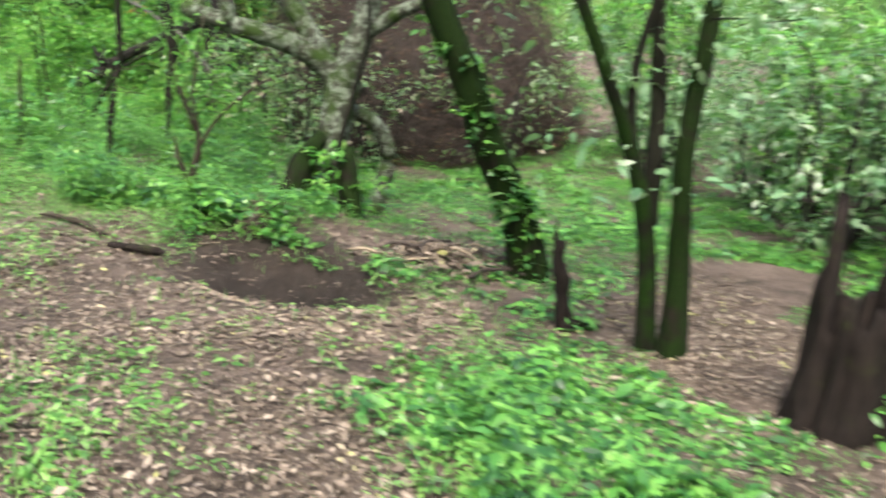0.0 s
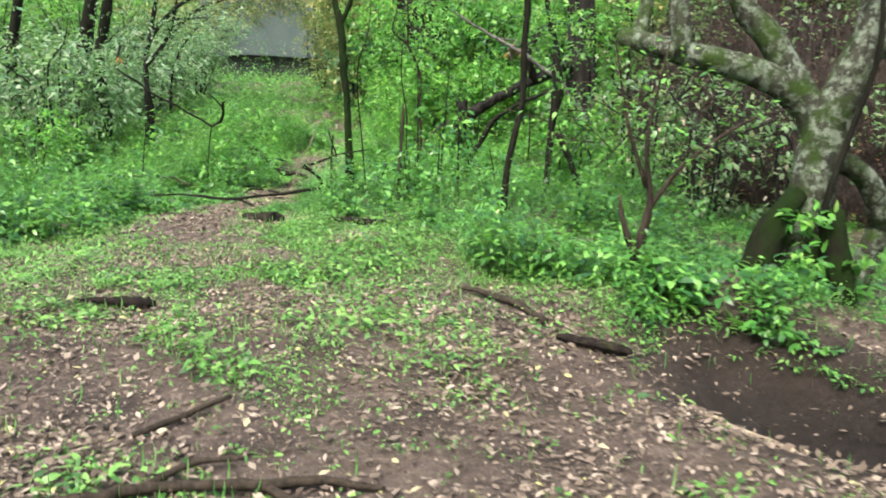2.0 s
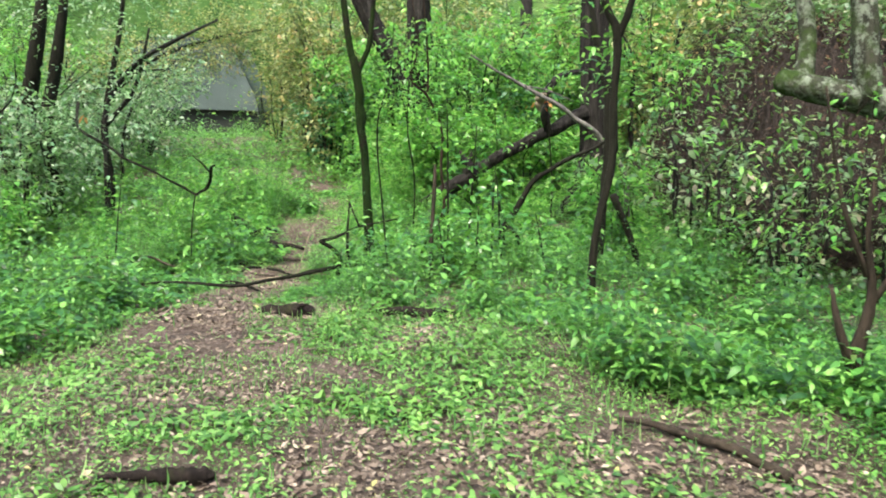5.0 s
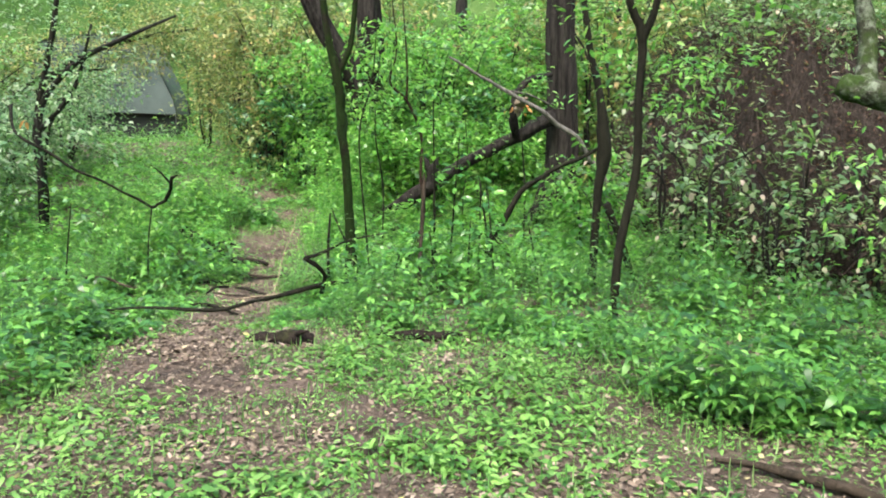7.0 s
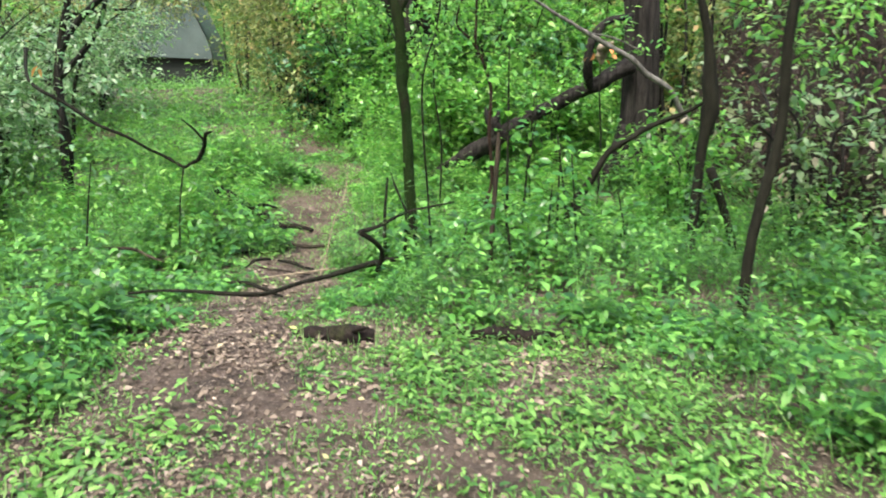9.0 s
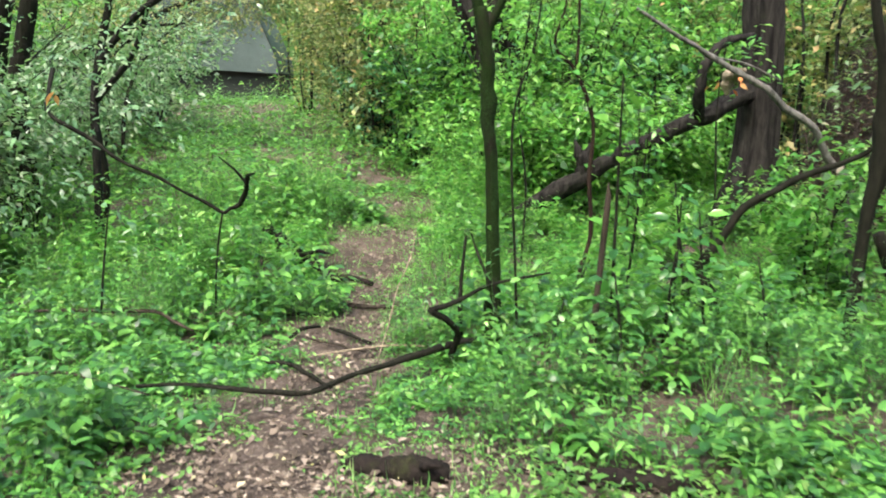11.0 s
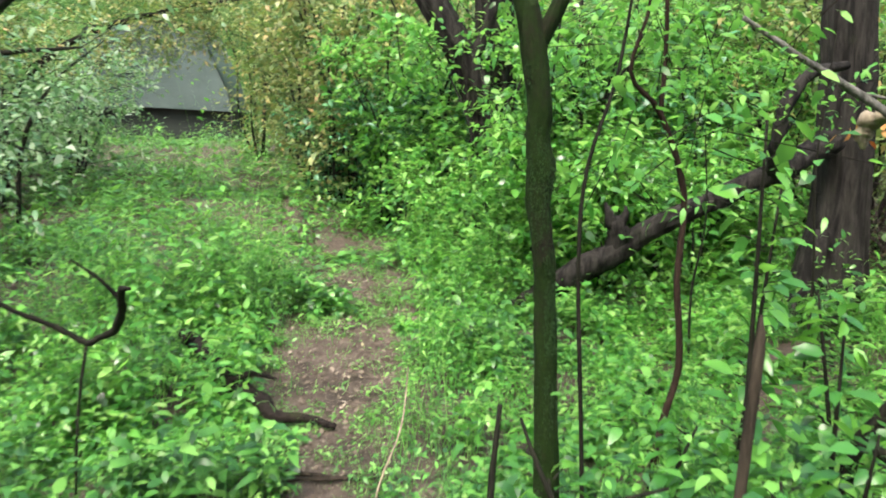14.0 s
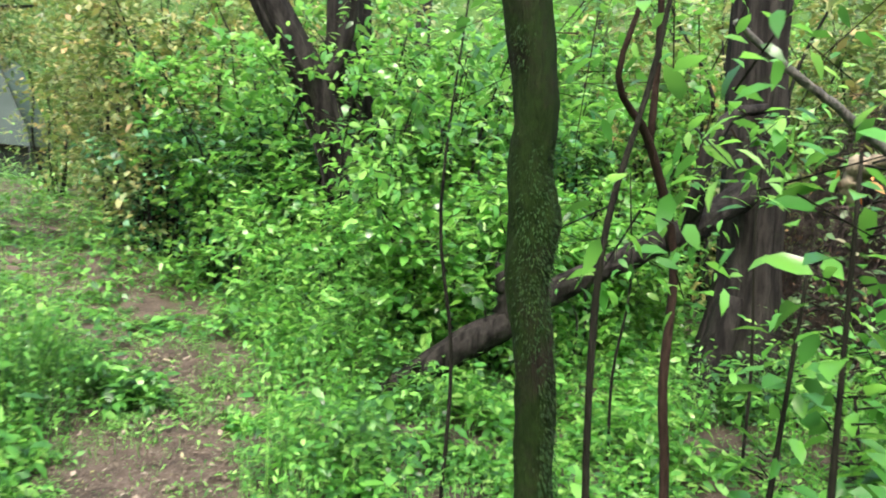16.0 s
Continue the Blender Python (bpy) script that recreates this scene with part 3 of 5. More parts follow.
def foliage(name, parent, twigs, size, material, seed, per=10, spread=0.03, wide=0.44, oval=False, label=""):
    rng = np.random.default_rng(seed)
    P, D, L = [], [], []
    for a, b in twigs:
        p, d, s = sprig(a, b, per, size, spread, rng)
        P.append(p), D.append(d), L.append(s)
    P, D, L = np.concatenate(P), np.concatenate(D), np.concatenate(L)
    n = np.stack([rng.normal(0, 0.45, len(P)), rng.normal(0, 0.45, len(P)), np.ones(len(P))], -1)
    v, t = leaves(P, D * np.array([1, 1, 0.6]), n, L, L * wide * rng.uniform(0.8, 1.2, len(L)), oval)
    return np_part(name, v, t, material, parent, label)


def crown_twigs(centre, radius, n, seed, reach=0.35, flat=0.7):
    """Twig ends through a loose, uneven crown."""
    rng = np.random.default_rng(seed)
    d = unit(rng.normal(0, 1, (n, 3)))
    lump = 0.55 + 0.45 * np.sin(d[:, 0] * 3.1 + seed) * np.cos(d[:, 1] * 2.7 + seed * 2)
    r = radius * rng.random(n) ** 0.45 * (0.55 + 0.6 * lump)
    a = np.asarray(centre) + d * r[:, None] * np.array([1, 1, flat])
    b = a + (d * np.array([1, 1, 0.3]) + rng.normal(0, 0.5, (n, 3))) * reach
    return list(zip(a, b))


def shrub(label, tall, wide, material, seed, stems=6, size=0.075, density=1.0, bark=BARK_GREY, leafy_from=0.06, name="shrub", drooping=False, oval=False, group="forest shrubs"):
    """A many-stemmed shrub: bowed stems, side twigs, and leaves along the twigs."""
    rng = np.random.default_rng(seed)
    root = thing(name, label, "shrub", group=group)
    twigs = []
    for s in range(stems):
        a = s * 2.4 + rng.uniform(-0.5, 0.5)
        h, w = tall * rng.uniform(0.65, 1.05), wide * rng.uniform(0.4, 1.0)
        end = np.array([math.cos(a) * w, math.sin(a) * w, h])
        mid = np.array([math.cos(a) * w * 0.35, math.sin(a) * w * 0.35, h * 0.55]) + rng.normal(0, 0.06, 3)
        foot = np.array([math.cos(a) * 0.1, math.sin(a) * 0.1, -0.1])
        if drooping:
            end[2] *= 0.8
        r = 0.0075 * tall ** 0.7
        stem_part("stem", root, [foot, mid * [1, 1, 0.5], mid, (mid + end) / 2 + rng.normal(0, 0.05, 3), end], [r * 1.5, r * 1.2, r, r * 0.6, r * 0.25], bark, 5, 0.08, seed=seed + s)
        side = int(21 * density * tall / 2)
        for q in range(side):
            u = leafy_from + (1 - leafy_from) * rng.random() ** 0.8
            base = (1 - u) ** 2 * foot + 2 * u * (1 - u) * mid + u * u * end
            out = np.array([math.cos(a + rng.normal(0, 1.3)), math.sin(a + rng.normal(0, 1.3)), rng.normal(0.1, 0.4)])
            tip = base + out * wide * rng.uniform(0.2, 0.6)
            if drooping:
                tip[2] -= 0.15 * wide
            twigs.append((base, tip))
    vs = [wisp([a, b], 0.003) for a, b in twigs]
    leafage = foliage("foliage", root, twigs, size, material, seed + 50, per=int(15 * (0.075 / size) ** 0.6), spread=0.045, wide=0.52, oval=oval)
    np_part("twig_mass", *join(vs), DEADWOOD, leafage)
    return root


def put(ob, x, y, turn=0.0, scale=1.0, first=False):
    """The first of a kind is moved; the rest are copies."""
    m = pose(*on_ground(x, y), 0, 0, turn)
    if first:
        ob.matrix_basis = m @ Matrix.Scale(scale, 4)
        return ob
    ob.scale = (scale,) * 3
    return copy_thing(ob, m)


def tree_one():
    """The slim mossy tree beside the path."""
    t = thing("tree", "slim mossy tree with a forked trunk beside the footpath", "tree", on_ground(-0.04, 8.49))
    z = t.location.z
    L = lambda pts: [(x, y - 8.79, h - z) for x, y, h in pts]
    bole = stem_part("trunk", t, L([(0.04, 8.79, -0.15), (0.05, 8.79, 0.3), (0.04, 8.79, 0.7), (0.03, 8.8, 1.05), (0.018, 8.79, 1.25), (-0.006, 8.79, 1.42), (0.002, 8.79, 1.54), (-0.014, 8.79, 1.64), (-0.012, 8.78, 1.76), (-0.04, 8.79, 1.98), (-0.06, 8.79, 2.1)]), [0.075, 0.05, 0.042, 0.039, 0.04, 0.041, 0.05, 0.041, 0.042, 0.047, 0.036], BARK_OLIVE, 18, 0.09)
    stem_part("limb", t, L([(-0.045, 8.79, 1.98), (-0.11, 8.8, 2.32), (-0.22, 8.85, 3.3), (-0.5, 8.9, 4.6)]), [0.038, 0.033, 0.028, 0.015], BARK_OLIVE, 10)
    stem_part("limb", t, L([(-0.025, 8.79, 1.95), (0.05, 8.78, 2.1), (0.11, 8.77, 2.3), (0.22, 8.75, 3.2), (0.5, 8.7, 4.4)]), [0.032, 0.027, 0.025, 0.02, 0.01], BARK_OLIVE, 10)
    tw = crown_twigs((-0.1, 0, 4.6), 1.3, 90, 4, 0.4)
    leafage = foliage("crown", t, tw, 0.08, SHRUB, 5, 12, 0.05)
    np_part("twig_mass", *join([wisp([a, b], 0.006) for a, b in tw]), BARK, leafage)
    # moss tufts
    rng = np.random.default_rng(8)
    n = 16000
    h = rng.uniform(0.1, 1.9, n)
    a = rng.uniform(0, 6.3, n)
    on = rng.random(n) < 0.02 + 0.98 * smooth(0.42, 0.62, rough(h, np.cos(a) * 0.3, 0.17)) * smooth(-0.7, 0.6, np.cos(a + 0.9))
    h, a = h[on], a[on]
    cx = np.interp(h, [0.1, 0.7, 1.05, 1.25, 1.42, 1.54, 1.64, 1.76, 1.9], [0.045, 0.04, 0.03, 0.018, -0.006, 0.002, -0.014, -0.012, -0.04])
    rad = np.interp(h, [0.1, 0.3, 0.7, 1.05, 1.42, 1.54, 1.64, 1.9], [0.06, 0.05, 0.042, 0.039, 0.041, 0.05, 0.041, 0.047]) - 0.003
    p = np.stack([cx + np.cos(a) * rad, np.sin(a) * rad, h - z], -1)
    v, f = leaves(p, np.stack([np.cos(a), np.sin(a), rng.normal(-0.6, 0.5, len(a))], -1), rng.normal(0, 0.5, (len(a), 3)) + [0, 0, 1], rng.uniform(0.005, 0.015, len(h)), 0.0026, None)
    np_part("moss", v, f, MOSS, bole, "tufts of green moss on the bark")


def thin_tree(label, pts, radii, material, seed, crown=None, leaf=SHRUB, name="sapling_tree", extra=(), flute=0.0):
    x, y = pts[0][:2]
    g = float(height(x, y))
    t = thing(name, label, "tree", (x, y, g))
    L = lambda q: [(a - x, b - y, c - g) for a, b, c in q]
    stem_part("trunk", t, L(pts), radii, material, 40 if flute else 10, 0.03 if flute else 0.1, seed=seed, flute=flute)
    for q, r in extra:
        stem_part("branch", t, L(q), r, material, 8, 0.1, seed=seed + 1)
    if crown:
        tw = [w for c, rad, n in crown for w in crown_twigs(L([c])[0], rad, n, seed + n, 0.3)]
        leafage = foliage("crown", t, tw, 0.07, leaf, seed + 3, 10, 0.05)
        np_part("twig_mass", *join([wisp([a, b], 0.003) for a, b in tw]), material, leafage)
    return t


def lichen_tree():
    x, y = 3.9, 4.85
    g = float(height(x, y)) - 0.05
    t = thing("lichen_tree", "gnarled tree with pale lichen bark and a low sweeping limb", "tree", (x, y, g))
    L = lambda q: [(a - x, b - y, c - g) for a, b, c in q]
    S = lambda nm, q, r, s=12: stem_part(nm, t, L(q), r, BARK_LICHEN, s, 0.09, seed=len(q) * 7 + s)
    S("trunk", [(3.86, 4.85, -0.45), (3.82, 4.8, 0.0), (3.8, 4.77, 0.5), (3.87, 4.8, 0.95), (3.97, 4.8, 1.3), (4.1, 4.8, 1.67), (4.17, 4.85, 2.2), (4.3, 4.9, 3.3)], [0.27, 0.19, 0.145, 0.155, 0.13, 0.105, 0.1, 0.07], 16)
    S("limb", [(3.87, 4.82, 0.95), (3.76, 4.88, 1.22), (3.4, 4.9, 1.42), (2.98, 4.93, 1.53), (2.62, 5.15, 1.64), (2.55, 5.22, 1.68)], [0.125, 0.115, 0.1, 0.09, 0.075, 0.06])
    S("branch", [(2.64, 5.15, 1.63), (2.7, 5.22, 1.8), (2.71, 5.28, 2.05), (2.58, 5.35, 2.6), (2.5, 5.4, 3.4)], [0.065, 0.05, 0.045, 0.04, 0.025])
    S("branch", [(2.92, 4.93, 1.52), (2.87, 4.95, 1.95), (2.82, 5.0, 2.8), (2.7, 5.1, 3.8)], [0.08, 0.07, 0.06, 0.04])
    S("limb", [(3.78, 4.88, 1.2), (3.55, 5.0, 1.62), (3.32, 5.1, 1.95), (3.15, 5.2, 2.8), (3.0, 5.3, 3.9)], [0.1, 0.095, 0.085, 0.07, 0.045])
    S("limb", [(4.05, 4.78, 1.5), (4.35, 4.65, 1.72), (4.7, 4.6, 1.9), (5.3, 4.5, 2.4), (5.8, 4.4, 3.2)], [0.07, 0.06, 0.055, 0.045, 0.03])
    S("root", [(3.83, 4.72, 0.5), (3.62, 4.68, 0.32), (3.5, 4.66, 0.05), (3.42, 4.6, -0.4)], [0.09, 0.075, 0.085, 0.1])
    S("root", [(3.95, 4.85, 0.85), (4.22, 4.9, 0.72), (4.38, 4.95, 0.4), (4.3, 4.95, 0.05), (4.15, 4.9, -0.35)], [0.07, 0.075, 0.08, 0.085, 0.1])
    stem_part("root", t, L([(3.7, 4.7, 0.62), (3.52, 4.6, 0.4), (3.4, 4.5, 0.12), (3.3, 4.42, -0.3)]), [0.07, 0.1, 0.12, 0.14], BARK_OLIVE, 12, 0.15, "dark mossy root buttress")
    stem_part("root", t, L([(3.9, 4.65, 0.5), (3.92, 4.5, 0.2), (3.95, 4.38, -0.05), (4.0, 4.25, -0.4)]), [0.09, 0.085, 0.08, 0.09], BARK_OLIVE, 12, 0.15)
    stem_part("vine", t, L([(3.82, 4.58, -0.35), (3.86, 4.6, 0.1), (3.84, 4.58, 0.55), (3.97, 4.62, 1.05), (4.08, 4.6, 1.6), (4.0, 4.6, 2.4)]), [0.028, 0.024, 0.022, 0.022, 0.018, 0.012], BARK, 7, 0.1, "dark woody climber")
    tw = crown_twigs((-0.6, 0.3, 3.9), 2.0, 110, 9, 0.4)
    leafage = foliage("crown", t, tw, 0.08, SHRUB, 15, 10, 0.05)
    np_part("twig_mass", *join([wisp([a, b], 0.006) for a, b in tw]), BARK, leafage)
    tw = [((p[0], p[1], p[2]), (p[0] + dx, p[1] - 0.15, p[2] + 0.05)) for p in L([(3.66, 4.5, 0.2), (3.62, 4.45, 0.0), (4.0, 4.55, 0.0), (4.1, 4.5, 0.2), (3.7, 4.6, 0.45)]) for dx in (-0.12, 0.0, 0.12)]
    foliage("shoot_mass", t, tw, 0.1, SHRUB, 16, 14, 0.04, label="green shoots round the foot")


def ivy_trunk():
    x, y = 5.05, 2.9
    g = float(height(x, y))
    t = thing("leaning_tree", "leaning trunk wrapped in green ivy", "tree", (x, y, g))
    pts = [(5.08, 2.9, -0.5), (4.95, 2.9, 0.1), (4.8, 2.9, 0.45), (4.6, 2.9, 0.82), (4.44, 2.9, 1.22), (4.25, 2.9, 1.6), (4.0, 2.9, 2.2), (3.7, 2.9, 3.3)]
    L = [(a - x, b - y, c - g) for a, b, c in pts]
    bole = stem_part("trunk", t, L, [0.19, 0.14, 0.125, 0.12, 0.115, 0.105, 0.09, 0.06], BARK_OLIVE, 16, 0.1)
    rng = np.random.default_rng(21)
    tw = []
    for i in range(110):
        u = rng.uniform(0, 6.2) if i % 3 else rng.uniform(0.6, 2.2)
        k = int(u)
        c = np.array(L[k]) + (np.array(L[k + 1]) - np.array(L[k])) * (u - k)
        a = rng.uniform(0, 6.3)
        o = np.array([math.cos(a), math.sin(a), rng.uniform(-0.3, 0.3)])
        tw.append((c + o * 0.1, c + o * rng.uniform(0.12, 0.19)))
    foliage("ivy", bole, tw, 0.062, HERB, 22, 8, 0.03, 0.75, True, "glossy ivy leaves")
    tw = crown_twigs((-1.5, 0, 3.6), 1.3, 80, 23, 0.4)
    foliage("crown", t, tw, 0.08, SHRUB_DULL, 24, 12, 0.06)


def dark_clump():
    x, y = 5.18, 1.32
    g = float(height(x, y))
    t = thing("multi_stem_tree", "dark multi-stemmed tree rising from bare leafy soil", "tree", (x, y, g))
    L = lambda q: [(a + 0.2 - x, b + 0.3 - y, c - g) for a, b, c in q]
    stem_part("trunk", t, L([(5.05, 1.0, -0.4), (5.04, 1, 0.1), (5.0, 1, 0.6), (4.97, 1, 1.05), (5.02, 1, 1.6), (5.08, 1, 2.6)]), [0.11, 0.068, 0.058, 0.056, 0.052, 0.04], BARK_OLIVE, 12, 0.1)
    stem_part("trunk", t, L([(4.95, 1.1, -0.4), (4.88, 1.1, 0.3), (4.76, 1.1, 0.8), (4.52, 1.1, 1.33), (4.3, 1.1, 1.75), (3.85, 1.1, 2.6)]), [0.075, 0.052, 0.046, 0.038, 0.034, 0.026], BARK_MOSS, 10, 0.1)
    stem_part("trunk", t, L([(4.86, 1.12, 0.55), (4.87, 1.14, 1.0), (4.83, 1.15, 1.5), (4.7, 1.15, 2.3)]), [0.06, 0.05, 0.04, 0.03], BARK, 10, 0.1)
    stem_part("branch", t, L([(4.7, 1.1, 0.95), (4.66, 1.1, 1.4), (4.75, 1.0, 2.0)]), [0.03, 0.025, 0.015], BARK, 8, 0.1)
    tw = crown_twigs((-0.35, 0, 2.55), 1.25, 120, 31, 0.4)
    leafage = foliage("crown", t, tw, 0.085, SHRUB_DULL, 32, 10, 0.05)
    np_part("twig_mass", *join([wisp([a, b], 0.006) for a, b in tw]), BARK, leafage)
    rng = np.random.default_rng(33)
    tw = [((rng.uniform(-0.75, 0.35), rng.uniform(-0.3, 0.2), rng.uniform(1.0, 1.95)),) * 2 for _ in range(26)]
    tw = [(a, (a[0] + rng.normal(0, 0.15), a[1] + rng.normal(0, 0.15), a[2] - 0.05)) for a, _ in tw]
    foliage("low_leaves", t, tw, 0.1, SHRUB_DULL, 34, 5, 0.05)


def burnt_stump():
    x, y = 5.6, 0.33
    g = float(height(x, y))
    t = thing("tree_stump", "charred hollow tree stump with a jagged splintered top", "stump", (x, y, g))
    rng = np.random.default_rng(41)
    n = 56
    a = np.linspace(0, 2 * math.pi, n, endpoint=False)
    prof = 0.56 + 0.1 * np.sin(a * 3 + 1) + 0.2 * rng.random(n) ** 1.5
    spike = np.exp(-((np.angle(np.exp(1j * (a - 2.95)))) / 0.11) ** 2)
    prof = prof + 0.52 * spike - 0.16 * np.exp(-((np.angle(np.exp(1j * (a - 4.2)))) / 0.3) ** 2)
    flute = 1 + 0.08 * np.sin(a * 5) + 0.06 * np.sin(a * 14 + 2) + 0.045 * rng.normal(0, 1, n)
    rings = []
    for u in (-0.25, 0.0, 0.15, 0.35, 0.6, 0.8, 1.0):
        r = (0.25 + 0.1 * max(0, 0.3 - u)) * flute * (1 - 0.16 * max(u, 0)) + 0.012 * rng.normal(0, 1, n)
        rings.append(np.stack([np.cos(a) * r, np.sin(a) * r, np.where(u > 0, prof * u, u) + 0 * a], -1))
    for u in (1.0, 0.6, 0.25):
        r = 0.19 * flute * (1 - 0.16 * u) + 0.01 * rng.normal(0, 1, n)
        rings.append(np.stack([np.cos(a) * r, np.sin(a) * r, prof * u * 0.98], -1))
    v = np.concatenate(rings)
    m = len(rings)
    i, j = np.meshgrid(np.arange(m - 1), np.arange(n), indexing="ij")
    p, q = i * n + j, i * n + (j + 1) % n
    f = np.concatenate([np.stack([p, q, q + n], -1).reshape(-1, 3), np.stack([p, q + n, p + n], -1).reshape(-1, 3)])
    np_part("shell", v, f, CHAR, t)
    tw = [((0.1 * k - 0.2, -0.28, 0.25), (0.1 * k - 0.2, -0.4, 0.3)) for k in range(5)]
    foliage("seedling_mass", t, tw, 0.07, SHRUB, 42, 4, 0.04, label="small green seedlings growing on it")
    t2 = thing("broken_stick", "blackened broken branch stub standing upright in soil", "stick", on_ground(4.68, 1.75))
    stem_part("shaft", t2, [(0.12, 0, -0.3), (0.08, 0, 0.05), (0.05, 0, 0.2), (0.045, 0, 0.32), (0.0, 0, 0.45), (0.01, 0, 0.58)], [0.07, 0.05, 0.04, 0.05, 0.036, 0.026], CHAR, 12, 0.25, flute=0.12)
    stem_part("splinter", t2, [(-0.01, 0, 0.5), (-0.025, 0, 0.62), (-0.02, 0.01, 0.72)], [0.02, 0.014, 0.004], CHAR, 7, 0.3)
    stem_part("side_branch", t2, [(0.09, 0, 0.05), (0.22, 0.02, 0.02), (0.36, 0.05, -0.02)], [0.03, 0.026, 0.02], CHAR, 8, 0.2)


def log_piece(name, label, pts, radii, material=DEADWOOD, twigs=(), sides=9):
    x, y = pts[0][:2]
    g = float(height(x, y))
    t = thing(name, label, "branch" if name != "log" else "log", (x, y, g))
    lift = [(a - x, b - y, (float(height(a, b)) + c if c < 0.2 else c) - g) for a, b, c in pts]
    rng = np.random.default_rng(int(abs(x * 100) + abs(y * 10)))
    pts2, rad2 = [lift[0]], [radii[0]]
    for a, b, ra, rb in zip(lift, lift[1:], radii, radii[1:]):
        a, b = np.array(a), np.array(b)
        span = np.linalg.norm(b - a)
        pts2 += [tuple((a + b) / 2 + rng.normal(0, 1, 3) * [0.03 * span, 0.03 * span, 0.015 * span]), tuple(b)]
        rad2 += [(ra + rb) / 2 * rng.uniform(0.85, 1.12), rb]
    stem_part("shaft", t, pts2, rad2, material, sides if sides < 12 else 24, 0.2 if sides < 12 else 0.1, seed=int(abs(x * 100)), flute=0.0 if sides < 12 else 0.08)
    for q, r in twigs:
        stem_part("side_branch", t, [(a - x, b - y, (float(height(a, b)) + c if c < 0.2 else c) - g) for a, b, c in q], r, material, 7, 0.14, seed=3)
    return t


def fallen_wood():
    log_piece("log", "short dark rotting log on leaf litter", [(-0.86, 3.74, 0.02), (-0.72, 3.765, 0.03), (-0.58, 3.77, 0.035), (-0.45, 3.78, 0.035), (-0.4, 3.79, 0.03)], [0.008, 0.022, 0.04, 0.036, 0.012], CHAR)
    log_piece("log", "short weathered log lying by the dark hollow", [(1.98, 3.36, 0.03), (2.04, 3.35, 0.035), (2.16, 3.325, 0.035), (2.32, 3.285, 0.035), (2.37, 3.275, 0.03)], [0.012, 0.026, 0.03, 0.028, 0.016], CHAR, (), 12)
    log_piece("fallen_branch", "thin reddish-brown branch lying on leaf litter", [(1.42, 4.3, 0.03), (1.58, 4.1, 0.035), (1.78, 3.85, 0.035), (1.94, 3.62, 0.025)], [0.01, 0.02, 0.024, 0.026], DEADWOOD)
    log_piece("log", "mossy rotten log end half hidden by herbs", [(-0.8, 6.8, -0.01), (-0.7, 6.77, 0.01), (-0.55, 6.73, 0.03), (-0.42, 6.69, 0.035), (-0.33, 6.68, 0.02)], [0.02, 0.05, 0.055, 0.06, 0.035], CHAR,
              [([(-0.45, 6.7, 0.05), (-0.42, 6.62, 0.1), (-0.36, 6.58, 0.11)], [0.025, 0.018, 0.006])], 14)
    log_piece("log", "dark rotten log half buried in herbs", [(-0.05, 6.72, -0.01), (0.15, 6.68, 0.01), (0.4, 6.62, 0.025), (0.62, 6.58, 0.02), (0.8, 6.56, 0.0)], [0.02, 0.04, 0.05, 0.045, 0.02], CHAR, (), 14)
    log_piece("fallen_branch", "crooked dead branch lying across leaf litter", [(-0.1, 1.36, 0.02), (0.2, 1.5, 0.03), (0.43, 1.63, 0.03), (0.85, 1.68, 0.04), (1.05, 1.74, 0.03), (1.25, 1.72, 0.02)], [0.02, 0.024, 0.022, 0.022, 0.016, 0.01], DEADWOOD,
              [([(0.43, 1.63, 0.03), (0.55, 1.8, 0.04), (0.72, 1.86, 0.04)], [0.016, 0.013, 0.008]), ([(0.85, 1.68, 0.03), (1.0, 1.56, 0.03), (1.25, 1.5, 0.02)], [0.018, 0.015, 0.008])])
    log_piece("fallen_branch", "small dead stick on leaf litter", [(0.22, 2.05, 0.02), (0.36, 2.22, 0.03), (0.5, 2.4, 0.04)], [0.012, 0.014, 0.01])
    log_piece("fallen_branch", "small dead stick on leaf litter", [(0.92, 1.32, 0.02), (1.1, 1.3, 0.025), (1.4, 1.22, 0.02)], [0.014, 0.018, 0.012])
    log_piece("fallen_branch", "pale bare stick beside the dark hollow", [(2.6, 2.75, 0.02), (2.95, 2.62, 0.03), (3.3, 2.5, 0.03), (3.6, 2.4, 0.02)], [0.012, 0.012, 0.01, 0.006], PALEWOOD)
    # crooked branch across the path
    log_piece("fallen_branch", "crooked dark branch with an upturned elbow across the footpath", [(-1.9, 7.46, 0.12), (-1.4, 7.4, 0.15), (-1.01, 7.42, 0.13), (-0.66, 7.82, 0.14), (-0.27, 8.1, 0.17), (0.0, 8.24, 0.17), (0.3, 8.45, 0.12)], [0.009, 0.013, 0.015, 0.018, 0.021, 0.019, 0.014], BARK,
              [([(-0.27, 8.1, 0.1), (-0.235, 8.02, 0.22), (-0.3, 7.92, 0.33), (-0.4, 7.85, 0.41)], [0.021, 0.019, 0.018, 0.02]),
               ([(-0.4, 7.85, 0.41), (-0.25, 7.92, 0.44), (-0.05, 8.0, 0.52), (0.3, 8.05, 0.58)], [0.018, 0.014, 0.01, 0.006]),
               ([(-0.05, 8.0, 0.52), (-0.12, 8.05, 0.68), (-0.16, 8.1, 0.8)], [0.01, 0.008, 0.004])])
